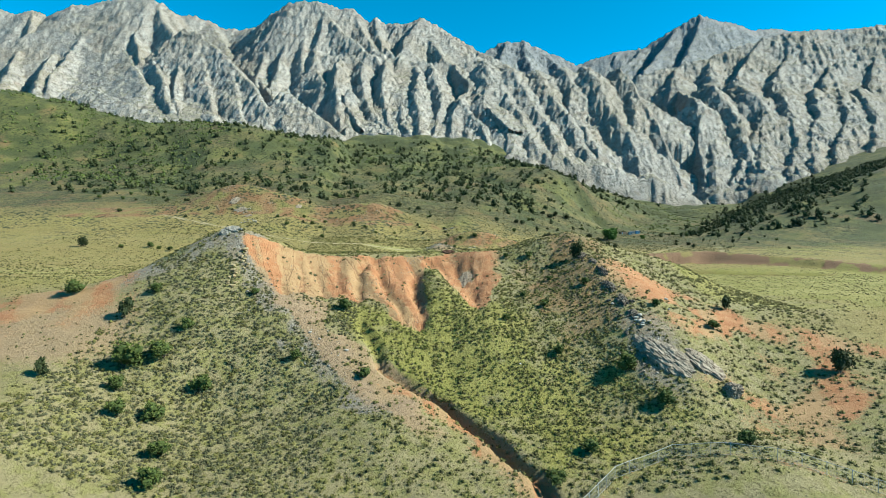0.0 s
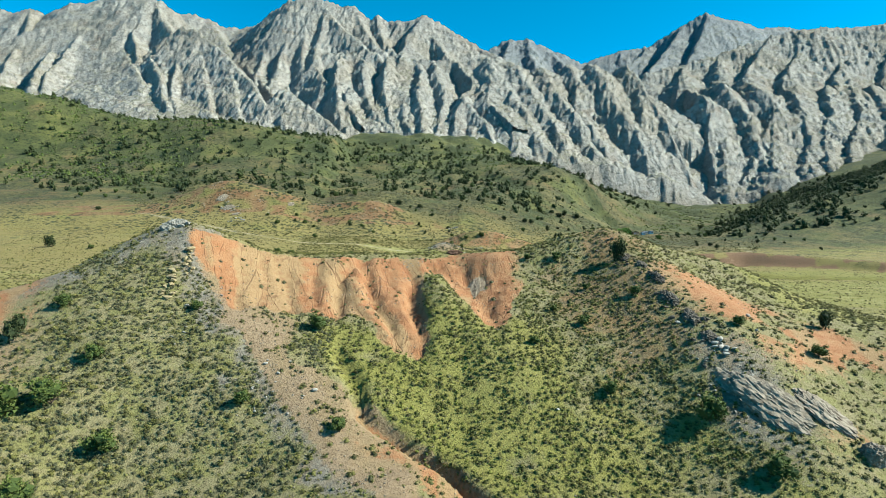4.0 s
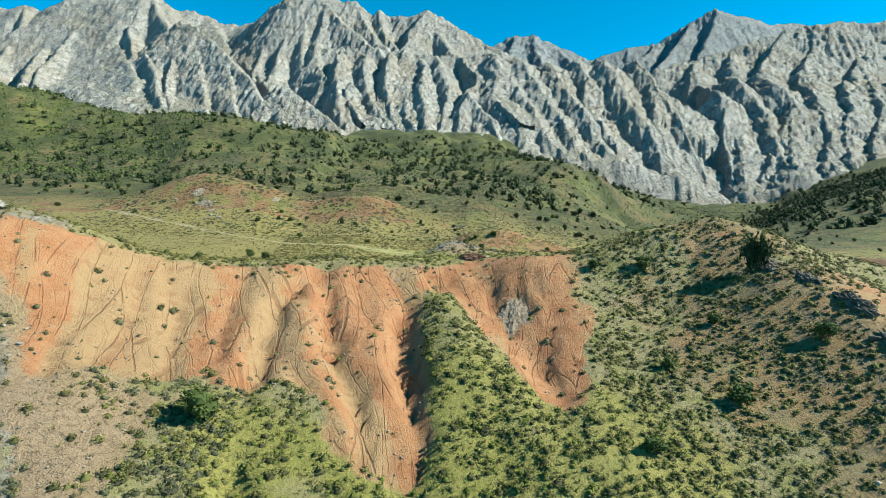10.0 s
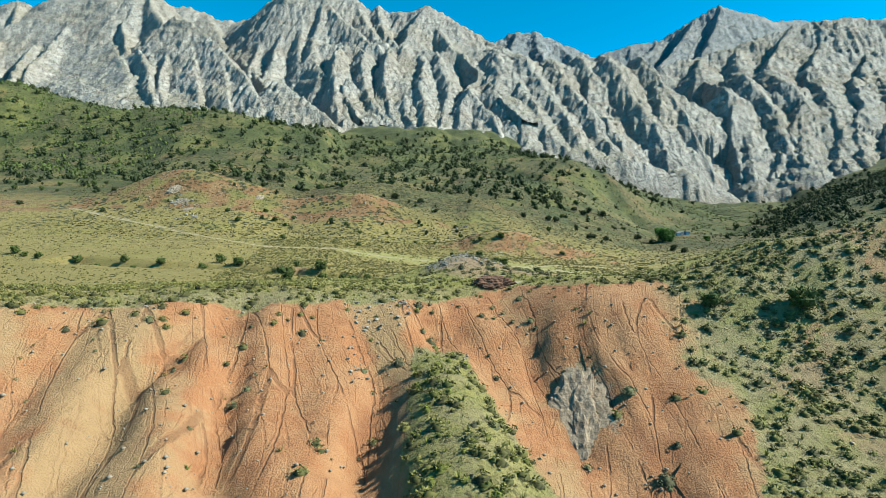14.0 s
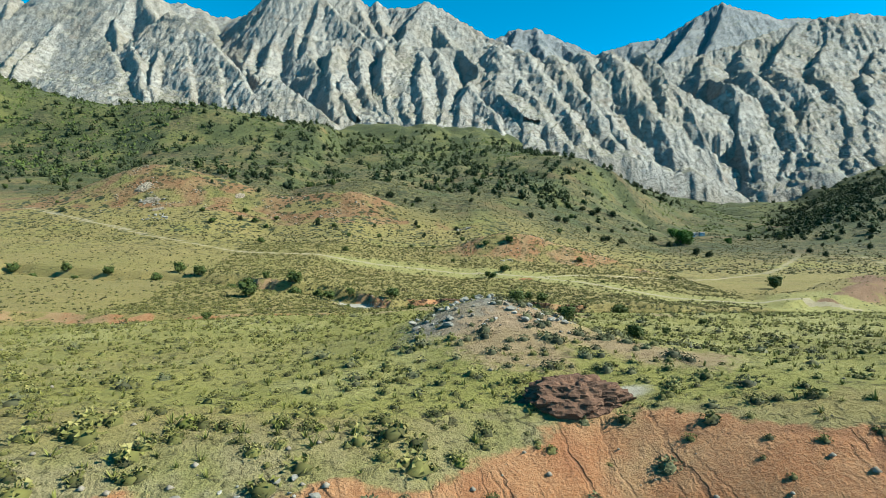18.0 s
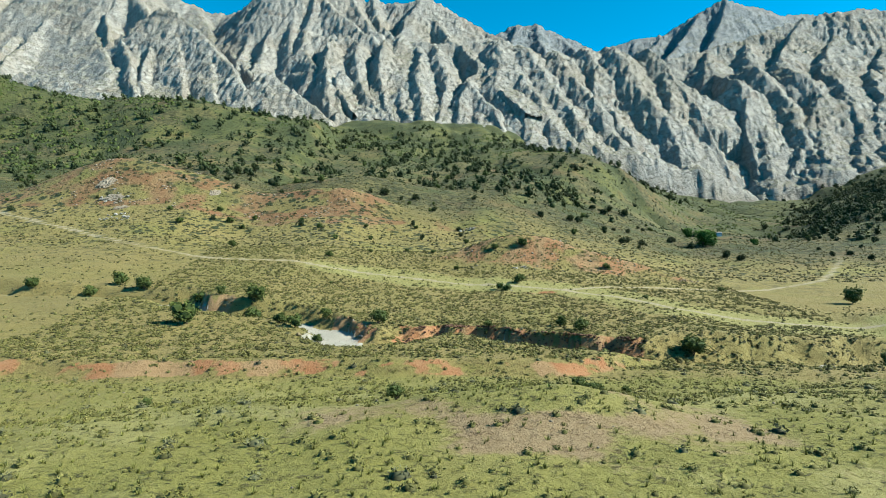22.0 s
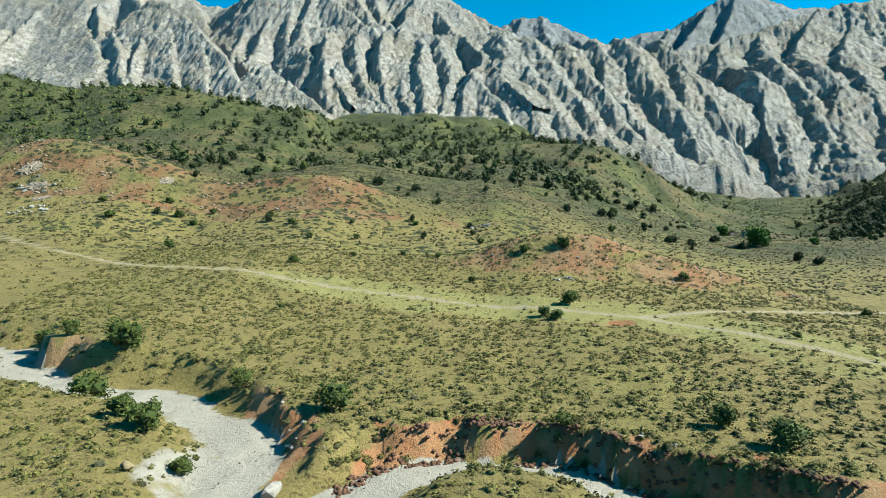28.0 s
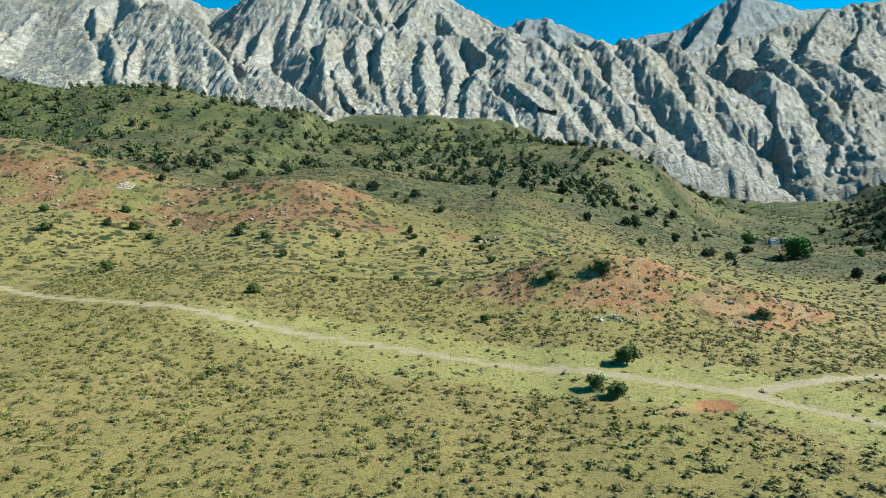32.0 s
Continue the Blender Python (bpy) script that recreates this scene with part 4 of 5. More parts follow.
# ---------------------------------------------------------------- scrub
def tuft_shape(rng, leaves, seg=7, rings=3, wide=0.16, core=True):
    """A low shrub: a lumpy rounded cushion with short leaf blades, unit size."""
    V, F, T, n = [], [], [], 0
    if core:
        for r in range(rings):
            el = 1.25 * r / rings
            for k in range(seg):
                a = 2 * math.pi * (k + 0.5 * (r % 2)) / seg
                m = rng.uniform(0.68, 1.12)
                V.append((0.34 * m * math.cos(a) * math.cos(el), 0.34 * m * math.sin(a) * math.cos(el), 0.38 * m * math.sin(el) - 0.02))
                # shade inside the shrub put into the tone: dark core, lighter upwards
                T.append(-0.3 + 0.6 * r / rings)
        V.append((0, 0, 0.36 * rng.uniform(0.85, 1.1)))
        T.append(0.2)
        for r in range(rings - 1):
            for k in range(seg):
                i, j, p, q = r * seg + k, r * seg + (k + 1) % seg, (r + 1) * seg + k, (r + 1) * seg + (k + 1) % seg
                F += [(i, j, q), (i, q, p)]
        top = rings * seg
        F += [((rings - 1) * seg + k, (rings - 1) * seg + (k + 1) % seg, top) for k in range(seg)]
        n = top + 1
    for _ in range(leaves):
        a, el = rng.uniform(0, 2 * math.pi), rng.uniform(0.1, 1.5)
        d = Vector((math.cos(a) * math.cos(el), math.sin(a) * math.cos(el), math.sin(el)))
        if core:   # small leafy sprigs all over the cushion
            c = Vector((d.x * 0.42, d.y * 0.42, d.z * 0.40 + 0.03)) * rng.uniform(0.8, 1.12)
            u, w = Vector(rng.normal(size=3)).normalized(), (d + 0.8 * Vector(rng.normal(size=3))).normalized()
            V += [tuple(c + u * wide), tuple(c + w * wide * 1.3), tuple(c - (u + 0.4 * w) * wide * 0.7)]
            # upper sprigs get a paler tone, as if lit from above
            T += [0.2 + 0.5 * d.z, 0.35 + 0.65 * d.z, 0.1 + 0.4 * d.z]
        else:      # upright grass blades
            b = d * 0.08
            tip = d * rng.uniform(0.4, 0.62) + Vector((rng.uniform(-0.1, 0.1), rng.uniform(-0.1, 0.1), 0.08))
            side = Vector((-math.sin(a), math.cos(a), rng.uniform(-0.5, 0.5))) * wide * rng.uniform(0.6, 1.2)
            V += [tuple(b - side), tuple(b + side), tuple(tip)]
            # blades run from a dark base to a pale tip
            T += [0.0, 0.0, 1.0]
        F.append((n, n + 1, n + 2))
        n += 3
    return np.array(V), np.array(F), np.array(T)


def scatter(name, shapes, xs, ys, sizes, material, label, rng, flat=0.75, tones=None, sink=0.05):
    """Many small plants as one object."""
    zs = height(xs, ys)
    sizes = sizes * 1.22
    spin = rng.uniform(0, 2 * math.pi, len(xs))
    tones = rng.random(len(xs)) if tones is None else tones
    which = rng.integers(0, len(shapes), len(xs))
    VV, FF, TT, n = [], [], [], 0
    for i, (v, f, t) in enumerate(shapes):
        k = np.flatnonzero(which == i)
        if not len(k):
            continue
        c, s = np.cos(spin[k])[:, None], np.sin(spin[k])[:, None]
        sz = sizes[k][:, None]
        px_, py_, pz_ = v[None, :, 0] * c - v[None, :, 1] * s, v[None, :, 0] * s + v[None, :, 1] * c, np.repeat(v[None, :, 2], len(k), 0)
        P = np.stack([px_ * sz + xs[k][:, None], py_ * sz + ys[k][:, None], pz_ * sz * flat + (zs[k] - sink * sizes[k])[:, None]], -1)
        VV.append(P.reshape(-1, 3))
        FF.append((f[None] + (np.arange(len(k)) * len(v))[:, None, None] + n).reshape(-1, 3))
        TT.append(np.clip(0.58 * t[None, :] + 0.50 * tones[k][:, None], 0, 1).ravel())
        n += len(k) * len(v)
    me = triangles(name, np.concatenate(VV), np.concatenate(FF), material, np.concatenate(TT), smooth=True)
    return tagged(new(name, me), label, "scrub", kind="stuff")


def spread(rng, count, x0, x1, y0, y1, want, widen=0.0):
    """Random places, kept where want(x, y, fields) is above a random number; the strip widens with distance."""
    y = rng.uniform(y0, y1, count)
    x = rng.uniform(x0, x1, count) * (1 + widen * (y - y0) / (y1 - y0))
    z, f = land(x, y)
    clump = 0.5 + 0.5 * layers(x / 5, y / 5, 2, 91)
    keep = rng.random(count) < want(x, y, f) * np.clip(clump * 1.3 + 0.2, 0, 1)
    return x[keep], y[keep]


rng = np.random.default_rng(21)
rich = [tuft_shape(rng, 30, 6, 2, 0.095) for _ in range(6)]
lean = [tuft_shape(rng, 16, 5, 2, 0.12) for _ in range(6)]
blades = [tuft_shape(rng, 20, core=False, wide=0.032) for _ in range(5)]
dense = [tuft_shape(rng, 90, 7, 2, 0.065) for _ in range(5)]
blob = [tuft_shape(rng, 3, 5, 2, 0.2) for _ in range(4)]
wisps = [tuft_shape(rng, 12, core=False, wide=0.055) for _ in range(6)]


def common(x, y, f):
    w = 1 - 0.97 * f["wall"] - 0.45 * f["pink"] - 0.95 * f["pale"] - 0.9 * f["road"] - 0.35 * f["brown"] - 0.6 * f["bare"] * (y > 300) - 0.25 * f["bare"]
    w = w - 0.75 * f["red"] * (1 - f["wall"]) * (1 - 0.8 * step(248, 252, y)) - 0.3 * f["stony"]
    return np.clip(w, 0.03, 1) * (1 - f["river"])


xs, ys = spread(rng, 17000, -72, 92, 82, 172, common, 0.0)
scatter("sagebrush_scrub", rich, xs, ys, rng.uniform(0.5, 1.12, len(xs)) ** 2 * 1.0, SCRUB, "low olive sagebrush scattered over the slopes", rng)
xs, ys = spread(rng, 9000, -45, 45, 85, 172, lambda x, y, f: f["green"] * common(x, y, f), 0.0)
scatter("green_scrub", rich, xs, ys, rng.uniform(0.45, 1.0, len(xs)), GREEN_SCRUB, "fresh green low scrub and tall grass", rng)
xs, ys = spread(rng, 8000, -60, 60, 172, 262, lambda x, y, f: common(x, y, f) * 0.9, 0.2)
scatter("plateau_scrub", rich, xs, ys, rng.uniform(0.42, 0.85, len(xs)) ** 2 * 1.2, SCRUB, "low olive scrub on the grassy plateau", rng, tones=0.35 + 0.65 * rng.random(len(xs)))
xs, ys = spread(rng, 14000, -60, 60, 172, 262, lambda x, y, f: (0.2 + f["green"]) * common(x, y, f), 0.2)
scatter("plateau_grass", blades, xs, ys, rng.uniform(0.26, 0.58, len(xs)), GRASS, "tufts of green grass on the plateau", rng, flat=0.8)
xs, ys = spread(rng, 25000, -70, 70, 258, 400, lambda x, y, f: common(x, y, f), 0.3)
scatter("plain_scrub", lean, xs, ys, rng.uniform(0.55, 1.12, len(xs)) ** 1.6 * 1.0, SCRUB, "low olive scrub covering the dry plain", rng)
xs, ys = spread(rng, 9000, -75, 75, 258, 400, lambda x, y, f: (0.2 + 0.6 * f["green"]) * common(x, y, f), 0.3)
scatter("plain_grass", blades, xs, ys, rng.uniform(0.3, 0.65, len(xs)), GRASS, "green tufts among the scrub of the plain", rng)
xs, ys = spread(rng, 4500, -140, -70, 80, 260, common, 0.0)
scatter("left_scrub", blob, xs, ys, rng.uniform(0.4, 0.9, len(xs)), SCRUB, "low scrub on the far slope", rng)
xs, ys = spread(rng, 7500, 80, 200, 80, 330, common, 0.0)
scatter("right_scrub", blob, xs, ys, rng.uniform(0.4, 0.9, len(xs)), SCRUB, "low scrub on the lower plain", rng)
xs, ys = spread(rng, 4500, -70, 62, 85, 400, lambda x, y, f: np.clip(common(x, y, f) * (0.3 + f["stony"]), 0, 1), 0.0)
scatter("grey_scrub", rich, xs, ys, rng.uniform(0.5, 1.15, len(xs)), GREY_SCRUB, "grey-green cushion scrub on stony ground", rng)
xs, ys = spread(rng, 19000, -190, 190, 395, 660, lambda x, y, f: np.clip(common(x, y, f) + 0.25 * f["red"], 0, 1) * 0.8, 0.9)
scatter("hill_scrub", blob, xs, ys, rng.uniform(0.7, 1.9, len(xs)), SCRUB, "dark low scrub on the far hillsides", rng, tones=rng.random(len(xs)) * 0.5)
xs, ys = spread(rng, 13000, -420, 420, 640, 1150, lambda x, y, f: np.clip(common(x, y, f), 0, 1) * (0.3 + 0.7 * f["green"] + 0.4 * step(-250, -450, x)), 0.9)
bright = (layers(xs / 90, ys / 90, 2, 95) > 0.1) & (ys > 820)
scatter("green_thickets", blob, xs[bright], ys[bright], rng.uniform(2.5, 6.0, int(bright.sum())), BUSH_GREEN, "bright green thickets below the mountain foot", rng, flat=0.8)
xs, ys = xs[~bright], ys[~bright]
scatter("distant_bushes", blob, xs, ys, rng.uniform(1.5, 4.0, len(xs)), JUNIPER, "dark green bushes on the distant slopes", rng, flat=1.0)
xs, ys = spread(rng, 6500, -260, -70, 170, 430, common, 0.0)
scatter("outer_scrub", blob, xs, ys, rng.uniform(0.5, 1.3, len(xs)), SCRUB, "low scrub on the wide plain beside the river", rng)
xs = rng.uniform(-48, 26, 220)
ys = 170.6 - np.interp(xs, [k[0] for k in CREST_BACK], [k[1] for k in CREST_BACK]) + np.abs(rng.normal(0, 2.4, len(xs))) - rng.random(len(xs)) ** 3 * 6
scatter("crest_scrub", dense, xs, ys, rng.uniform(0.4, 0.95, len(xs)) ** 1.7, SCRUB, "dark olive scrub along the crest of the red slope", rng)
xs, ys = rng.normal(3.0, 5.5, 90), rng.normal(182.5, 3.2, 90)
scatter("knoll_scrub", dense, xs, ys, rng.uniform(0.35, 0.95, 90), GREY_SCRUB, "grey-green cushion shrubs dotted over the stony knoll", rng, flat=0.8)
xs, ys = spread(rng, 2600, -50, 24, 128, 172, lambda x, y, f: f["wall"] * (0.07 + 0.4 * f["crack"]))
scatter("cushion_shrubs", dense, xs, ys, rng.uniform(0.35, 1.0, len(xs)) ** 1.5 * 1.15, GREY_SCRUB, "grey-green cushion shrubs dotted on the red slope", rng, flat=0.85)
xs, ys = spread(rng, 7000, -1050, -330, 660, 1060, lambda x, y, f: 0.2 + 0.6 * step(-0.3, 0.4, layers(x / 50, y / 50, 2, 96)))
scatter("hill_thickets", blob, xs, ys, rng.uniform(3.0, 7.0, len(xs)), BUSH_GREEN, "dark green bushes covering the rounded hill", rng, flat=0.9)
xs, ys = spread(rng, 5200, -35, 26, 172, 202, lambda x, y, f: common(x, y, f) * (0.3 + 0.5 * step(186, 174, y)))
scatter("edge_scrub", dense, xs[:420], ys[:420], rng.uniform(0.22, 0.55, len(xs[:420])), SCRUB, "ragged olive shrubs on the plateau edge", rng)
xs, ys = spread(rng, 2800, 14, 47, 100, 170, lambda x, y, f: np.clip(common(x, y, f), 0, 1) * 0.9)
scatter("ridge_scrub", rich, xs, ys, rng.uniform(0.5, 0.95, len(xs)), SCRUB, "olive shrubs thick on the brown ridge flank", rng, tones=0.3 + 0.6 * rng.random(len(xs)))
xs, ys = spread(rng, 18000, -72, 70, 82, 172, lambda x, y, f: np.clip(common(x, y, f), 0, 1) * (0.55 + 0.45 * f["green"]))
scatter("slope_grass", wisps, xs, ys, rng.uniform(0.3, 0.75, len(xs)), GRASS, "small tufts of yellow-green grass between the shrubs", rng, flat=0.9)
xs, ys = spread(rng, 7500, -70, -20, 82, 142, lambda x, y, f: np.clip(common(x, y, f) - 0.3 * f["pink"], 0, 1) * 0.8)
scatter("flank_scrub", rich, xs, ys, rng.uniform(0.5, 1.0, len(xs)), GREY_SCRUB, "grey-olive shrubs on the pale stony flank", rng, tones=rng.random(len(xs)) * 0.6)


# ---------------------------------------------------------------- trees and bushes
def crown_mesh(name, rng, material, clumps=130, leaf=0.11, cone=0.0, lumps=5):
    """A crown of many small leaf clumps gathered round a few limbs, unit height, uneven outline."""
    heads = [Vector((rng.uniform(-0.26, 0.26), rng.uniform(-0.26, 0.26), rng.uniform(0.30, 0.72))) for _ in range(lumps)]
    V, F, T = [], [], []
    for i in range(clumps):
        h = heads[i % lumps]
        d = Vector(rng.normal(size=3)).normalized()
        r = rng.uniform(0.62, 1.08) * (0.30 if lumps > 3 else 0.40)
        c = h + Vector((d.x * r, d.y * r, d.z * r * 0.95))
        c.z = max(c.z, 0.06)
        k = 1 - cone * max(0, c.z - 0.15)
        c.x *= k
        c.y *= k
        # tone rises with height: light on the crown's top put into the colour
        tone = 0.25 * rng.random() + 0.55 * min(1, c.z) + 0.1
        for _ in range(6):
            a, b = Vector(rng.normal(size=3)).normalized(), Vector(rng.normal(size=3)).normalized()
            o = c + Vector(rng.normal(size=3)) * leaf * 0.45
            n = len(V)
            V += [tuple(o + a * leaf * rng.uniform(0.5, 1)), tuple(o + b * leaf * rng.uniform(0.5, 1)), tuple(o - (a + b) * leaf * 0.45)]
            F.append((n, n + 1, n + 2))
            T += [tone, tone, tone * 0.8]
    # inner foliage makes the middle dense; its dark tone is painted-in shade
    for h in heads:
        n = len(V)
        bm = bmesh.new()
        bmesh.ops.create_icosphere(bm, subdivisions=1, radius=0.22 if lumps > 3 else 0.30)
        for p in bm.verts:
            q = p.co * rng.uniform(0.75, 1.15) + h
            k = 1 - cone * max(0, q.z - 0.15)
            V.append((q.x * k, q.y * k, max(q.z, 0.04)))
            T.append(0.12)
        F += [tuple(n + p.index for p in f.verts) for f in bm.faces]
        bm.free()
    return triangles(name, np.array(V), np.array(F), material, np.array(T))


def stem_mesh(name, rng, height_, radius, limbs=4):
    """A tapered leaning trunk with a few limbs."""
    bm = bmesh.new()

    def limb(a, b, ra, rb, seg=6):
        axis = (b - a).normalized()
        side = axis.orthogonal().normalized()
        up = axis.cross(side)
        rings = []
        for p, r in ((a, ra), (a.lerp(b, 0.5) + side * ra * 0.4, (ra + rb) / 2), (b, rb)):
            rings.append([bm.verts.new(p + (side * math.cos(t) + up * math.sin(t)) * r) for t in (2 * math.pi * k / seg for k in range(seg))])
        for lo, hi in zip(rings, rings[1:]):
            for k in range(seg):
                bm.faces.new((lo[k], lo[(k + 1) % seg], hi[(k + 1) % seg], hi[k]))
    fork = Vector((rng.uniform(-0.05, 0.05), rng.uniform(-0.05, 0.05), height_))
    limb(Vector((0, 0, -0.06)), fork, radius, radius * 0.65)
    for k in range(limbs):
        t = 2 * math.pi * (k + rng.random() * 0.6) / limbs
        limb(fork * rng.uniform(0.5, 1.0), Vector((0.3 * math.cos(t), 0.3 * math.sin(t), height_ + rng.uniform(0.2, 0.4))), radius * 0.5, radius * 0.15, 5)
    me = bpy.data.meshes.new(name)
    bm.to_mesh(me)
    bm.free()
    me.materials.append(BARK)
    return me


def plant(name, crown, stem, label, category):
    top = new(name)
    top.empty_display_size = 0.2
    for part_name, me in (("trunk", stem), ("crown", crown)):
        o = new(part_name, me)
        o.parent = top
    return tagged(top, label, category)


trng = np.random.default_rng(5)
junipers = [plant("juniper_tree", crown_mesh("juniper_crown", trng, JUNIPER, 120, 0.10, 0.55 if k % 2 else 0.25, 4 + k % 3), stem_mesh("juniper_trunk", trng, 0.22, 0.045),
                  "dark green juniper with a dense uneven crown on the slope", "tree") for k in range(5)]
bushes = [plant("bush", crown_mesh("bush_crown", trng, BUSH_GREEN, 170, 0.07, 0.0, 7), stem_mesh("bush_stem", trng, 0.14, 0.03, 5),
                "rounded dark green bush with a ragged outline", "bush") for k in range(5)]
USED = set()


def set_plant(kinds, x, y, wide, tall, group, rng):
    k = int(rng.integers(0, len(kinds)))
    z = float(height(np.array([x]), np.array([y]))[0])
    m = pose(x, y, z - 0.03 * tall, 0, 0, float(rng.uniform(0, 360))) @ Matrix.Diagonal((wide * 1.0, wide * float(rng.uniform(0.85, 1.1)), tall, 1))
    key = kinds[k].name
    if key not in USED:
        USED.add(key)
        kinds[k].matrix_basis = m
        kinds[k].scale = m.to_scale()
        return tagged(kinds[k], group=group)
    ob = copy_thing(kinds[k], Matrix.Identity(4))
    ob.matrix_basis = m
    return tagged(ob, group=group)


# places and widths, on the slopes round the hollow
LEFT_SLOPE = ((-60.6, 108.6, 6.0), (-55, 112, 4.5), (-56.3, 97.9, 3.1), (-50.7, 99.8, 3.6), (-45.6, 91.7, 3.1), (-43.4, 84.6, 3.5), (-59.6, 103.7, 3.1), (-46.3, 108.6, 3.5), (-65.8, 129.7, 2.8),
              (-42.9, 131.2, 2.1), (-53.4, 119.2, 2.7), (-30, 115.3, 2.3), (-15.2, 112, 2.3), (-23, 132.1, 3.2), (-85.2, 131.7, 3.7))
RIGHT_SLOPE = ((24.3, 121, 2.6), (36.6, 113.8, 4.5), (40.9, 104.1, 3.3), (49, 91, 3.0), (23.8, 93.5, 2.8), (17.3, 85.9, 2.9), (60.1, 126.7, 2.5), (48, 128.7, 2.0), (14.6, 131.1, 1.8), (24.4, 136.9, 2.2),
               (35.9, 142.4, 2.2), (24.5, 163.4, 2.4), (28, 150, 1.7), (20, 143, 1.5), (18.5, 165, 1.6))
RIVERSIDE = ((-50.2, 286.9, 4.6), (-31.6, 288.7, 2.8), (-42.3, 298, 3.4), (-17.2, 293.4, 3.2), (-81.3, 331.2, 3.8), (-94.6, 330.6, 3.2), (-89.5, 335.4, 3.9), (-62.7, 310.8, 3.3), (-55, 314.6, 2.4),
             (-62.3, 320.7, 3.1), (-46.1, 310.3, 4.4), (-34.9, 290.8, 2.2), (-28.6, 303.2, 2.7), (15.8, 288.8, 2.2), (18.7, 283.7, 2.7), (54.1, 262.8, 3.0), (102, 337.3, 5.0), (34, 276.5, 3.6), (-26.5, 284, 1.6), (3, 289.6, 1.5), (-112, 334, 3.2), (-128, 338, 3.6), (-135, 333, 2.6), (-150, 344, 4.0), (-163, 340, 3.0), (-180, 350, 3.8), (-196, 347, 3.0), (-121, 331, 2.4), (-172, 344, 2.6))
PLATEAU = ((6.2, 229.3, 1.2), (8.8, 236.7, 0.9), (11.8, 238.8, 0.9), (-7.6, 223.7, 1.2), (8.7, 243.7, 1.6), (-27, 229.6, 1.0), (-35.7, 340.3, 1.3), (20, 205, 0.8), (14, 198, 0.8), (1.0, 187.2, 1.1), (3.8, 186, 1.2), (7.6, 186, 1.1), (-30, 216, 1.2))
PLAIN = ((10, 340, 2.4), (11.4, 336.6, 2.6), (16.1, 348.3, 3.4), (21, 380.6, 3.6), (12.2, 381, 2.6), (47.9, 374.7, 2.6), (-85.3, 401.3, 3.2), (-93.6, 449.9, 3.0), (-59.1, 431.8, 2.6), (-1.4, 370.1, 1.8), (3.5, 425.3, 2.6),
         (76.4, 355.7, 1.8), (43, 323.5, 1.3), (-44.2, 379.4, 2.4), (-36, 421.4, 2.4), (-18.8, 448.3, 2.4), (-9.3, 389.7, 2.0), (-19.3, 397.9, 1.7), (-49.1, 414.3, 2.4), (-32.3, 394.4, 1.7), (-94.4, 436.5, 2.7),
         (-116.7, 425.1, 3.3), (-101, 440.8, 3.6), (-40, 439.3, 2.0), (-70, 443, 2.8), (-110, 452, 3.2), (-128, 440, 2.8), (30, 412, 2.6))
UPLAND = ((48.1, 504.4, 4.0), (140.1, 481.7, 5.0), (143.7, 474.5, 4.2), (147, 572.6, 5.6), (91.3, 492.4, 4.0), (66, 513.1, 4.6), (130.9, 662.7, 6.5), (114.8, 654.6, 5.0), (100.7, 496.5, 4.5),
          (121.3, 644.6, 6.5), (144.5, 666.9, 7.0), (72, 519.2, 4.6), (-22.1, 508.4, 4.6), (-39.3, 505.4, 4.8), (-147.3, 611.4, 6.5), (-151.5, 587.3, 6.0), (148.8, 544.2, 5.6), (225.7, 711.2, 4.5))
for places, group, kinds, tall in ((LEFT_SLOPE, "bushes on the left slope", bushes, 0.95), (RIGHT_SLOPE, "bushes on the right slope", bushes, 0.9), (RIVERSIDE, "bushes along the dry river", bushes, 0.95),
                                   (PLATEAU, "bushes on the plateau", bushes, 0.85), (PLAIN, "bushes on the plain", bushes, 0.85), (UPLAND, "junipers on the upper slopes", junipers, 1.05)):
    for x, y, w in places:
        set_plant(kinds, x, y, w * 1.15, w * tall, group, trng)
for x, y, w, h in ((-68.8, 123.3, 3.0, 4.0), (-71.3, 100.6, 2.6, 3.2), (79.7, 114.2, 4.6, 5.0), (68.3, 137.4, 2.6, 3.4), (37, 157.8, 3.2, 5.2), (-222.7, 352.6, 6.0, 6.5), (-20, 452, 2.4, 3.2), (-68, 436, 3.0, 3.8), (-15, 430, 2.2, 2.8)):
    set_plant(junipers, x, y, w * 1.1, h * 1.1, "single junipers", trng)
count = 0
while count < 230:
    y = float(trng.uniform(430, 780))
    x = float(trng.uniform(-0.62, 0.62)) * y
    vx_ = float(valley_x(np.array([y]))[0])
    if abs(x - vx_) < 45 or trng.random() > 0.35 + 0.65 * step(430, 560, y):
        continue
    w = float(trng.uniform(2.2, 5.2)) * (0.8 + 0.0007 * (y - 400))
    set_plant(junipers if trng.random() < 0.8 else bushes, x, y, w, w * float(trng.uniform(0.8, 1.15)), "junipers scattered on the hillsides", trng)
    count += 1
# farther woods
far_shapes = []
for _ in range(4):
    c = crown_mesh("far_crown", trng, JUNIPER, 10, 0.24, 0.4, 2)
    v = np.empty(len(c.vertices) * 3, np.float32)
    c.vertices.foreach_get("co", v)
    f = np.empty(len(c.polygons) * 3, np.int32)
    c.polygons.foreach_get("vertices", f)
    t = np.empty(len(c.vertices), np.float32)
    c.attributes["tone"].data.foreach_get("value", t)
    far_shapes.append((v.reshape(-1, 3), f.reshape(-1, 3), t))
    bpy.data.meshes.remove(c)


def woods(x, y, f):
    side = x - valley_x(y)
    right = step(30, 120, side) * 0.9
    left = step(-20, -140, side) * (0.12 + 0.7 * f["green"])
    return np.clip(right + left, 0, 1)


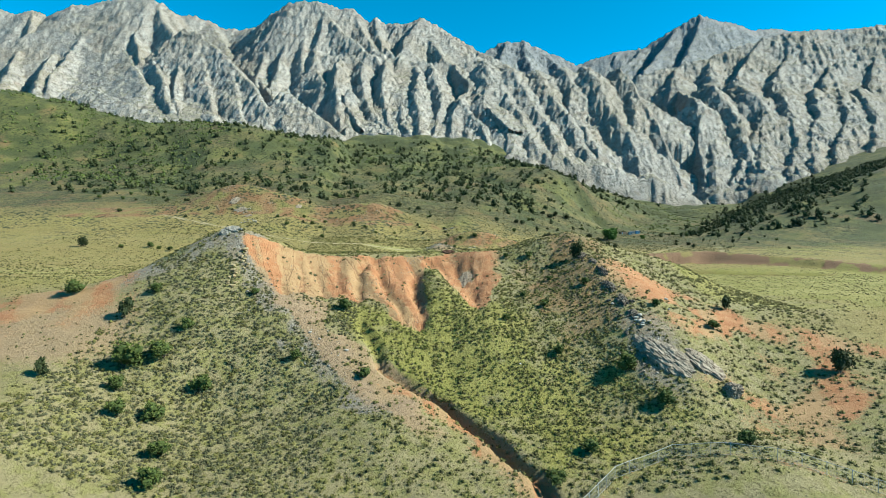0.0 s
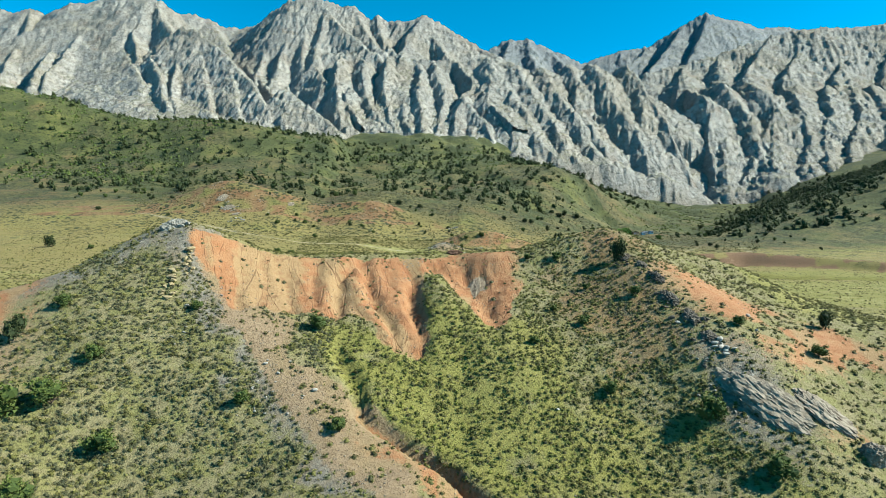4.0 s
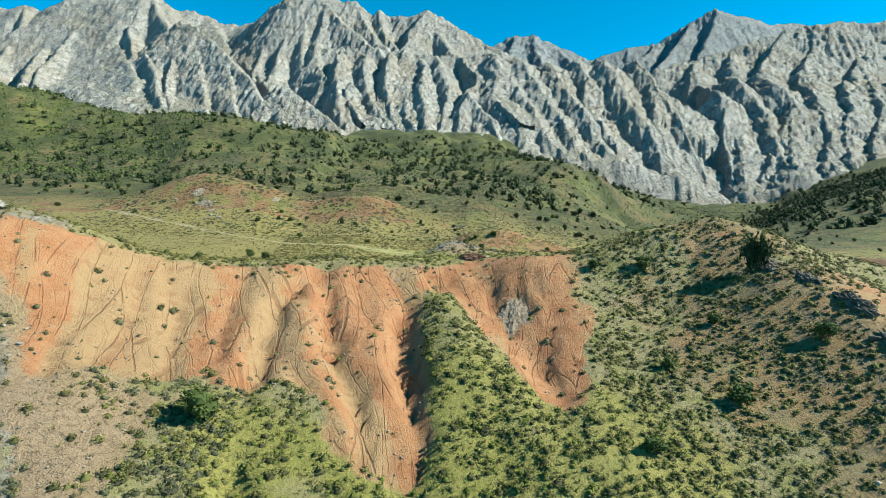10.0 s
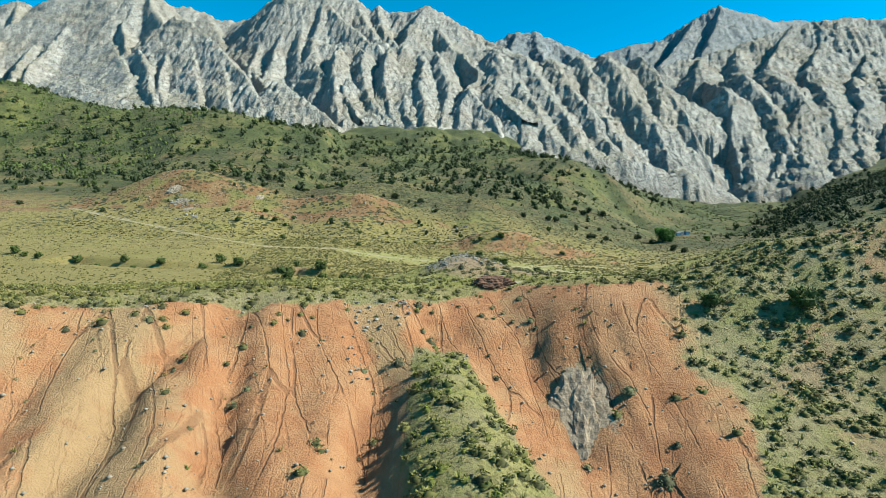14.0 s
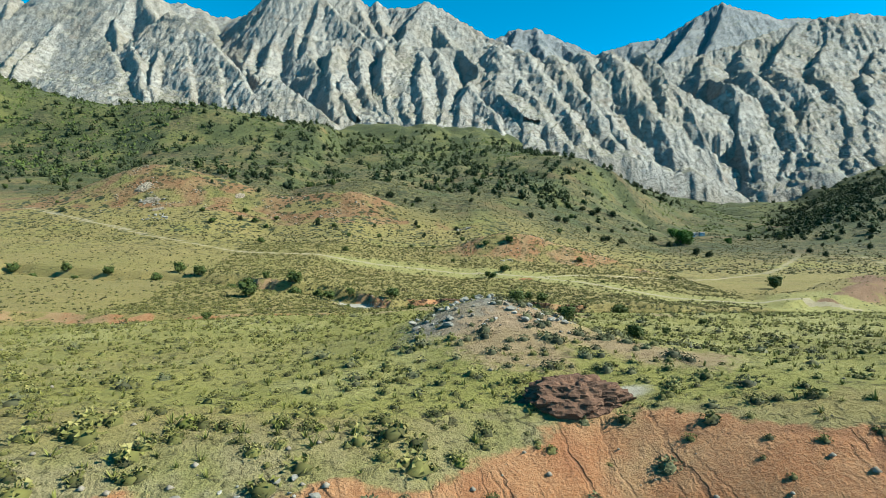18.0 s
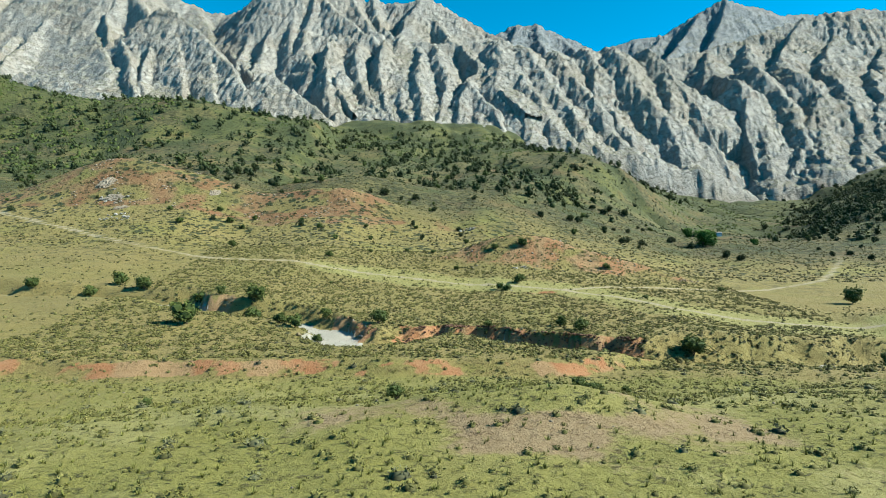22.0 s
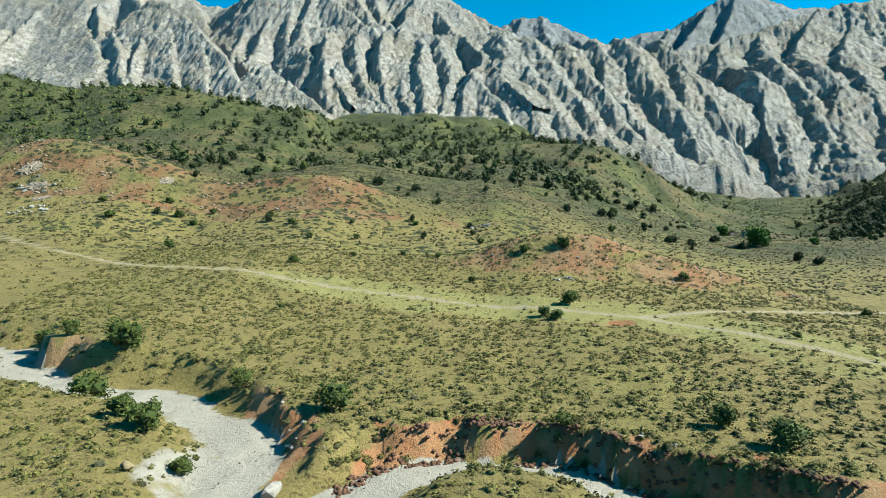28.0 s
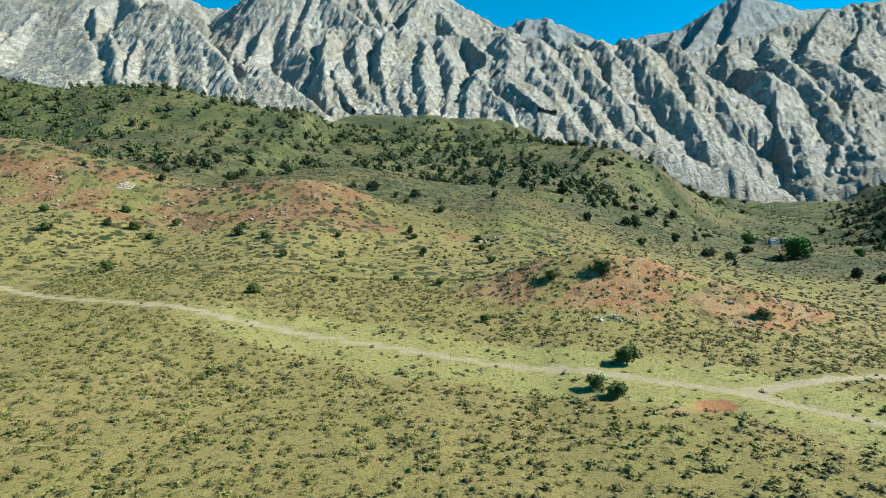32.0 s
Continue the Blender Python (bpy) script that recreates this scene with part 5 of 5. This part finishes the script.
xs, ys = spread(trng, 3200, -430, 430, 560, 1180, woods, 0.8)
scatter("far_junipers", far_shapes, xs, ys, trng.uniform(3.0, 7.5, len(xs)), JUNIPER, "dark junipers thick on the far valley sides", trng, flat=0.95)
ys = 650 + 450 * trng.random(1300) ** 0.7
xs = valley_x(ys) + 70 + trng.random(1300) ** 0.8 * (140 + 0.42 * (ys - 500))
keep = layers(xs / 60, ys / 60, 2, 93) > -0.25
scatter("valley_junipers", far_shapes, xs[keep], ys[keep], trng.uniform(2.6, 6.5, int(keep.sum())), JUNIPER, "dark junipers on the slope across the stream", trng, flat=0.95)

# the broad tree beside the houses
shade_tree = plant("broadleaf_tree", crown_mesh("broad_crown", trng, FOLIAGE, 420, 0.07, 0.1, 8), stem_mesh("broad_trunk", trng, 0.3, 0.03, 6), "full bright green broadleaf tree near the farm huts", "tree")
for x, y, w, h, first in ((160, 553, 13.5, 11.5, True), (167, 560, 9.0, 9.5, False), (206, 688, 9.0, 9.0, False), (196, 560, 5.0, 4.5, False)):
    m = pose(x, y, float(height(np.array([x]), np.array([y]))[0]) - 0.2, 0, 0, x * 7) @ Matrix.Diagonal((w, w, h, 1))
    if first:
        shade_tree.matrix_basis = m
        tagged(shade_tree, group="broadleaf trees by the huts")
    else:
        copy_thing(shade_tree, Matrix.Identity(4)).matrix_basis = m


# ---------------------------------------------------------------- rocks
def rock_mesh(name, rng, material, sub=2, sharp=0.5, squash=(1, 0.85, 0.6)):
    bm = bmesh.new()
    bmesh.ops.create_icosphere(bm, subdivisions=sub, radius=0.5)
    off = Vector(rng.uniform(0, 50, 3))
    cuts = [(Vector(rng.normal(size=3)).normalized(), rng.uniform(0.20, 0.38)) for _ in range(10)]
    for p in bm.verts:
        for n, d in cuts:
            over = p.co.dot(n) - d
            if over > 0:
                p.co -= n * over * 0.9
        p.co *= 1 + sharp * 0.35 * noise.noise(p.co * 5 + off)
        p.co = Vector((p.co.x * squash[0], p.co.y * squash[1], p.co.z * squash[2]))
    me = bpy.data.meshes.new(name)
    bm.to_mesh(me)
    bm.free()
    me.materials.append(material)
    return me


rrng = np.random.default_rng(13)
GREY_ROCKS = [rock_mesh("boulder", rrng, BOULDER) for _ in range(6)]
PALE_ROCKS = [rock_mesh("pale_boulder", rrng, PALE_STONE) for _ in range(5)]
YELLOW_ROCKS = [rock_mesh("yellow_boulder", rrng, YELLOW_STONE) for _ in range(4)]


def set_rock(meshes, x, y, size, label, group, name="boulder", flat=1.0, sink=0.18, turn=None):
    z = float(height(np.array([x]), np.array([y]))[0])
    ob = new(name, meshes[int(rrng.integers(0, len(meshes)))])
    ob.matrix_basis = pose(x, y, z + size * flat * (0.35 - sink), float(rrng.uniform(-15, 15)), float(rrng.uniform(-15, 15)), float(rrng.uniform(0, 360)) if turn is None else turn) \
        @ Matrix.Diagonal((size * float(rrng.uniform(0.8, 1.3)), size * float(rrng.uniform(0.75, 1.1)), size * flat, 1))
    return tagged(ob, label, "boulder", group)


def rock_field(meshes, cx, cy, rx, ry, n, lo, hi, label, group, name="boulder"):
    for _ in range(n):
        a, r = rrng.uniform(0, 2 * math.pi), math.sqrt(rrng.random())
        set_rock(meshes, cx + rx * r * math.cos(a), cy + ry * r * math.sin(a), float(lo + (hi - lo) * rrng.random() ** 2.2), label, group, name)


rock_field(PALE_ROCKS, 43.2, 123.4, 1.8, 1.6, 12, 0.7, 1.9, "angular pale boulder heaped with others on the ridge flank", "boulder heap")
rock_field(GREY_ROCKS, 41, 118, 4.5, 7, 36, 0.3, 1.1, "grey broken stone on the scree slope", "scree stones", "stone")
rock_field(GREY_ROCKS, -8.3, 167.3, 2.6, 2.2, 44, 0.15, 0.6, "grey angular stone on the red slope", "stones on the red slope", "stone")
rock_field(GREY_ROCKS, -9.2, 162.5, 1.5, 3.0, 26, 0.15, 0.5, "grey angular stone rolled down the red slope", "stones on the red slope", "stone")
rock_field(PALE_ROCKS, -0.5, 185.2, 4.6, 2.6, 44, 0.12, 0.5, "pale lichen-spotted rock on the stony knoll", "knoll rocks", "rock")
rock_field(GREY_ROCKS, -0.8, 185.4, 5.0, 3.0, 60, 0.12, 0.7, "lichen grey rock on the stony knoll", "knoll rocks", "rock")
rock_field(YELLOW_ROCKS, -49.6, 138.0, 1.5, 5.5, 34, 0.6, 2.3, "blocky yellow rock on the spur", "yellow outcrop", "rock")
rock_field(GREY_ROCKS, -43, 131, 2.5, 9, 34, 0.3, 1.0, "grey broken stone on the pale spur", "spur stones", "stone")
rock_field(PALE_ROCKS, -26, 117, 5, 6, 26, 0.25, 0.8, "pale broken stone on the spur", "spur stones", "stone")
rock_field(GREY_ROCKS, -55.5, 150, 2.5, 2.5, 12, 0.7, 2.0, "grey rock slab on the crest", "crest rocks", "rock")
rock_field(PALE_ROCKS, 19.5, 369, 2.6, 1.4, 14, 0.4, 1.2, "pale stone in a heap by the red mound", "stone heap", "stone")
rock_field(GREY_ROCKS, 4, 452, 5, 2.0, 12, 0.9, 2.6, "grey rock on the hillside", "hillside rocks", "rock")
rock_field(PALE_ROCKS, -146, 430, 7, 6, 26, 0.8, 2.8, "grey white rock at the foot of the red spur", "spur rocks", "rock")
rock_field(GREY_ROCKS, -158, 452, 10, 6, 22, 0.8, 2.6, "grey rock on the red spur", "spur rocks", "rock")
rock_field(PALE_ROCKS, -21, 291, 2.2, 6.0, 14, 0.3, 0.9, "pale river stone beside the dry bed", "river stones", "stone")
rock_field(PALE_ROCKS, 4, 286, 8.0, 2.0, 24, 0.2, 0.6, "pale river stone in the gravel", "river stones", "stone")
rock_field(PALE_ROCKS, 12, 337.5, 1.3, 0.9, 12, 0.25, 0.6, "grey stone piled under the roadside bush", "roadside stones", "stone")
set_rock(PALE_ROCKS, -19.0, 281.9, 2.0, "large white boulder at the edge of the dry river", "river boulders")
set_rock(YELLOW_ROCKS, -28.9, 281.2, 1.5, "square reddish boulder beside the river", "river boulders")
for x, y, s in ((-17.5, 280.4, 1.0), (-20.5, 279.2, 0.8), (52.5, 134, 1.3), (50.8, 128, 1.0), (16, 118, 0.7), (24, 96, 1.3), (-20, 118, 1.0), (30, 128, 0.8), (39, 131, 1.1)):
    set_rock(PALE_ROCKS, x, y, s, "pale boulder lying among the scrub", "single boulders")


def outcrop(name, x, y, sx, sy, sz, turn, label, material, seed, lift=0.0, rough=0.12):
    """A weathered bedrock hump, partly buried."""
    bm = bmesh.new()
    bmesh.ops.create_icosphere(bm, subdivisions=5, radius=1)
    off = Vector((seed * 3.1, seed * 1.7, seed))
    for p in bm.verts:
        q = p.co.copy()
        k = 1 + 0.22 * noise.noise(q * 1.6 + off) + rough * noise.noise(q * 5 + off) + 0.07 * noise.noise(q * 12 + off) + 0.03 * noise.noise(q * 30 + off) - 0.10 * max(0.0, 0.22 - abs(noise.noise(Vector((q.x * 2.2, q.y * 5, q.z * 3)) + off))) / 0.22 - 0.05 * max(0.0, 0.2 - abs(noise.noise(Vector((q.x * 7, q.y * 4, q.z * 5)) + off))) / 0.2
        p.co = Vector((q.x * sx * k, q.y * sy * k, q.z * sz * k))
    me = bpy.data.meshes.new(name)
    bm.to_mesh(me)
    bm.free()
    me.materials.append(material)
    ob = new(name, me)
    z = height(np.array([x]), np.array([y]))[0]
    zx = float(height(np.array([x + 2]), np.array([y]))[0] - z) / 2
    zy = float(height(np.array([x]), np.array([y + 2]))[0] - z) / 2
    lie = Vector((0, 0, 1)).rotation_difference(Vector((-zx, -zy, 1)).normalized()).to_matrix().to_4x4()
    ob.matrix_basis = Matrix.Translation((x, y, float(z) + lift)) @ lie @ Matrix.Rotation(radians(turn), 4, 'Z')
    return tagged(ob, label, "rock")


outcrop("bedrock_slab", 44.8, 114.6, 7.2, 3.3, 1.5, -60, "smooth weathered grey bedrock slab at the ridge foot", CLAY_ROCK, 1, -0.4)
outcrop("bedrock_slab", 52.0, 113.0, 4.6, 2.8, 1.2, -50, "brown grey bedrock hump beside the slab", CLAY_ROCK, 2, -0.4)
outcrop("pointed_rock", 54.6, 107.6, 1.9, 1.6, 2.2, 10, "dark pointed rock knob at the ridge foot", CLAY_ROCK, 3)
for k, (x, y, a, b, c) in enumerate(((38.5, 158, 1.2, 2.4, 0.9), (40, 152, 1.0, 2.8, 0.8), (40.8, 145.5, 1.1, 2.6, 0.9), (40.5, 138.5, 1.2, 2.6, 0.8), (41.5, 131.5, 1.3, 2.8, 0.8), (42.2, 126, 1.2, 2.0, 0.7))):
    outcrop("dark_outcrop", x, y, a, b, c, -14 + 9 * k % 30, "dark brown rock rib breaking through the ridge crest", DARK_ROCK, 30 + k, -0.15, 0.3)
DARK_ROCKS = [rock_mesh("dark_rock", rrng, DARK_ROCK) for _ in range(5)]
for x, y in ((36, 163), (39, 155), (40, 147), (40, 139), (41, 131), (40, 124)):
    rock_field(DARK_ROCKS, x, y, 3.0, 3.6, 13, 0.4, 1.5, "dark brown angular rock on the ridge crest", "ridge rocks", "rock")
outcrop("red_outcrop", 1.6, 174.4, 2.0, 1.2, 0.9, 4, "dark red rock lip at the crest", RED_ROCK, 10, -0.1, 0.16)
outcrop("tan_outcrop", 5.8, 156.8, 2.1, 5.2, 0.4, -14, "beige grey bedrock bare in the red slope", TAN_ROCK, 14, -0.1, 0.2)
outcrop("crest_rock", -56, 149.5, 2.6, 1.6, 1.5, 30, "pale rock standing at the spur top", BOULDER, 11, 0, 0.2)


for k, (x, y, a, b, c) in enumerate(((-160, 452, 5, 3, 1.5), (-152, 443, 4, 2.4, 1.2), (-168, 460, 5, 3, 1.5), (-118, 466, 3.5, 2, 1.0))):
    outcrop("hill_outcrop", x, y, a, b, c, 20 + 17 * k, "grey broken rock outcrop on the red spur", CLAY_ROCK, 20 + k, -0.5, 0.3)


def pebble_shape(rng):
    v = np.array([(1, 0, 0), (-1, 0, 0), (0, 1, 0), (0, -1, 0), (0, 0, 0.8), (0, 0, -0.6)], float) * rng.uniform(0.6, 1.1, (6, 1)) * 0.5
    f = np.array([(0, 2, 4), (2, 1, 4), (1, 3, 4), (3, 0, 4), (2, 0, 5), (1, 2, 5), (3, 1, 5), (0, 3, 5)])
    return v, f, rng.random(6)


pebbles = [pebble_shape(rrng) for _ in range(5)]
xs, ys = spread(rrng, 16000, -62, 62, 84, 172, lambda x, y, f: np.clip(0.13 + f["stony"] + 0.3 * f["wall"] + 0.06 * f["umber"], 0, 1))
tagged(scatter("loose_stones", pebbles, xs, ys, rrng.uniform(0.1, 0.42, len(xs)) ** 1.6 * 1.4, LOOSE_STONE, "small loose stones strewn on the slopes", rrng, flat=1.0, sink=-0.1), category="stones")
xs, ys = spread(rrng, 12000, -70, 60, 172, 345, lambda x, y, f: np.clip(0.06 + f["stony"] + 0.35 * f["pale"] * (1 - f["road"]), 0, 1))
tagged(scatter("river_gravel", pebbles, xs, ys, rrng.uniform(0.08, 0.32, len(xs)) ** 1.3 * 1.2, LOOSE_STONE, "pale gravel and small stones by the dry river", rrng, flat=1.0, sink=-0.1), category="stones")

xs, ys = spread(rrng, 4200, -185, -40, 428, 482, lambda x, y, f: np.clip(f["red"] + f["stony"], 0, 1) * step(0.0, 0.35, layers(x / 14, y / 9, 2, 97)) * (0.4 + 0.9 * bump(x, y, -150, 448, 22, 18)))
tagged(scatter("hill_rubble", pebbles, xs, ys, rrng.uniform(0.5, 1.6, len(xs)) ** 1.5, CLAY_ROCK, "broken grey rock strewn over the red spur", rrng, flat=0.9, sink=0.0), category="stones")
xs, ys = spread(rrng, 1500, -5, 85, 368, 394, lambda x, y, f: f["red"] * 0.5 * step(0.0, 0.35, layers(x / 10, y / 5, 2, 98)))
tagged(scatter("mound_rubble", pebbles, xs, ys, rrng.uniform(0.4, 1.2, len(xs)) ** 1.5, LOOSE_STONE, "grey stones strewn over the red mound", rrng, flat=0.9, sink=0.0), category="stones")
# clods and broken earth on the cut bank
def bank_places(rng, count, x0, x1, off0, off1):
    k = np.array([p for p in RIVER if p[0] > -16], float)
    x = rng.uniform(x0, x1, count)
    y = np.interp(x, k[:, 0], k[:, 1]) + 2.4 + rng.uniform(off0, off1, count)
    return x, y


xs, ys = bank_places(rrng, 1300, -15, 26, -0.5, 2.0)
tagged(scatter("bank_clods", pebbles, xs, ys, rrng.uniform(0.2, 0.6, len(xs)) ** 1.5 * 1.5, RED_ROCK, "broken clods of red earth on the cut river bank", rrng, flat=1.0, sink=0.0), category="stones")
xs, ys = bank_places(rrng, 120, -16, 34, 1.0, 5.0)
scatter("bank_scrub", dense, xs, ys, rrng.uniform(0.5, 1.3, len(xs)), SCRUB, "dark shrubs along the rim of the river bank", rrng)


# ---------------------------------------------------------------- fence
def box(bm, sx, sy, sz, at):
    r = bmesh.ops.create_cube(bm, size=1)
    for p in r["verts"]:
        p.co = Vector((p.co.x * sx + at[0], p.co.y * sy + at[1], p.co.z * sz + at[2]))


def rod(bm, a, b, r, seg=6):
    a, b = Vector(a), Vector(b)
    axis = (b - a).normalized()
    side = axis.orthogonal().normalized()
    up = axis.cross(side)
    rings = [[bm.verts.new(p + (side * math.cos(t) + up * math.sin(t)) * r) for t in (2 * math.pi * k / seg for k in range(seg))] for p in (a, b)]
    for k in range(seg):
        bm.faces.new((rings[0][k], rings[0][(k + 1) % seg], rings[1][(k + 1) % seg], rings[1][k]))
    bm.faces.new(rings[0][::-1])
    bm.faces.new(rings[1])


pts = []
for a, b in zip(FENCE, FENCE[1:]):
    n = max(1, round(math.dist(a[:2], b[:2]) / 2.7))
    pts += [(a[0] + (b[0] - a[0]) * k / n, a[1] + (b[1] - a[1]) * k / n) for k in range(n)]
pts.append(FENCE[-1][:2])
base = [Vector((x, y, float(height(np.array([x]), np.array([y]))[0]))) for x, y in pts]
fence = new("wire_fence")
fence.location = base[0]
o0 = base[0]
post_bm = bmesh.new()
rod(post_bm, (0, 0, -0.4), (0, 0, 2.0), 0.045, 8)
bmesh.ops.create_uvsphere(post_bm, u_segments=8, v_segments=4, radius=0.055, matrix=Matrix.Translation((0, 0, 2.0)))
first_post = part("post", post_bm, STEEL, fence)
for k, p in enumerate(base):
    o = first_post if k == 0 else new("post", first_post.data)
    o.parent = fence
    o.location = p - o0
for k, (a, b) in enumerate(zip(base, base[1:])):
    for name, h, r in (("top_rail", 1.93, 0.04), ("wire", 1.3, 0.008), ("wire", 0.75, 0.008), ("bottom_rail", 0.16, 0.018)):
        bm = bmesh.new()
        rod(bm, a - o0 + Vector((0, 0, h)), b - o0 + Vector((0, 0, h)), r, 5)
        part(name, bm, STEEL, fence)
    bm = bmesh.new()
    span_ = b - a
    n = 18
    for j in range(n):
        s0, s1 = j / n, (j + 2) / n
        if s1 <= 1:
            rod(bm, a - o0 + span_ * s0 + Vector((0, 0, 0.16)), a - o0 + span_ * s1 + Vector((0, 0, 1.93)), 0.004, 3)
            rod(bm, a - o0 + span_ * s1 + Vector((0, 0, 0.16)), a - o0 + span_ * s0 + Vector((0, 0, 1.93)), 0.004, 3)
    part("wire_mesh", bm, STEEL, fence, "thin crossed fence wire")
for k in (4, 9):
    bm = bmesh.new()
    rod(bm, base[k] - o0 + Vector((0, 0, 1.7)), base[k] - o0 + (base[k + 1] - base[k]) * 0.6 + Vector((0, 0, 0.0)), 0.03, 6)
    part("brace", bm, STEEL, fence)
tagged(fence, "pale steel wire fence curving round a grassy knoll", "fence")


# ---------------------------------------------------------------- farm huts
def hut(x, y, turn, sx, sy, sz, wall_mat, roof_mat, label, pitched):
    z = float(height(np.array([x]), np.array([y]))[0])
    top = new("farm_hut")
    top.matrix_basis = pose(x, y, z, 0, 0, turn)
    bm = bmesh.new()
    box(bm, sx, sy, sz + 0.6, (0, 0, sz / 2 - 0.3))
    part("wall", bm, wall_mat, top)
    bm = bmesh.new()
    if pitched:
        v = [bm.verts.new(p) for p in ((-sx / 2 - 0.2, -sy / 2 - 0.25, sz), (sx / 2 + 0.2, -sy / 2 - 0.25, sz), (sx / 2 + 0.2, sy / 2 + 0.25, sz), (-sx / 2 - 0.2, sy / 2 + 0.25, sz),
                                       (-sx / 2 - 0.2, 0, sz + 0.8), (sx / 2 + 0.2, 0, sz + 0.8))]
        for f in ((0, 1, 5, 4), (2, 3, 4, 5), (0, 4, 3), (1, 2, 5), (3, 2, 1, 0)):
            bm.faces.new([v[i] for i in f])
    else:
        box(bm, sx + 0.4, sy + 0.4, 0.22, (0, 0, sz + 0.11))
    part("roof", bm, roof_mat, top)
    bm = bmesh.new()
    box(bm, 0.9, 0.08, 1.95, (-sx * 0.25, -sy / 2 - 0.03, 0.98))
    part("door", bm, BLUE_PAINT, top)
    for wx_ in (sx * 0.08, sx * 0.32):
        bm = bmesh.new()
        box(bm, 0.9, 0.06, 0.9, (wx_, -sy / 2 - 0.02, 1.45))
        w = part("window", bm, PLASTER, top)
        bm = bmesh.new()
        box(bm, 0.74, 0.02, 0.74, (wx_, -sy / 2 - 0.06, 1.45))
        part("pane", bm, DARK, w)
    return tagged(top, label, "hut", "farm huts")


hut(223, 706, 12, 7.5, 5, 2.6, MUD, MUD, "low flat-roofed mud brick hut in the valley", False)
hut(229, 697, 8, 4.2, 3.2, 2.6, BLUE_PAINT, TIN, "small light blue cabin with a tin roof", True)
hut(238, 697, 5, 4.4, 3.4, 2.7, BLUE_PAINT, TIN, "small light blue cabin with a tin roof", True)
hut(233.5, 703, 0, 5.5, 3.6, 2.6, PLASTER, TIN, "whitewashed hut with a tin roof", True)
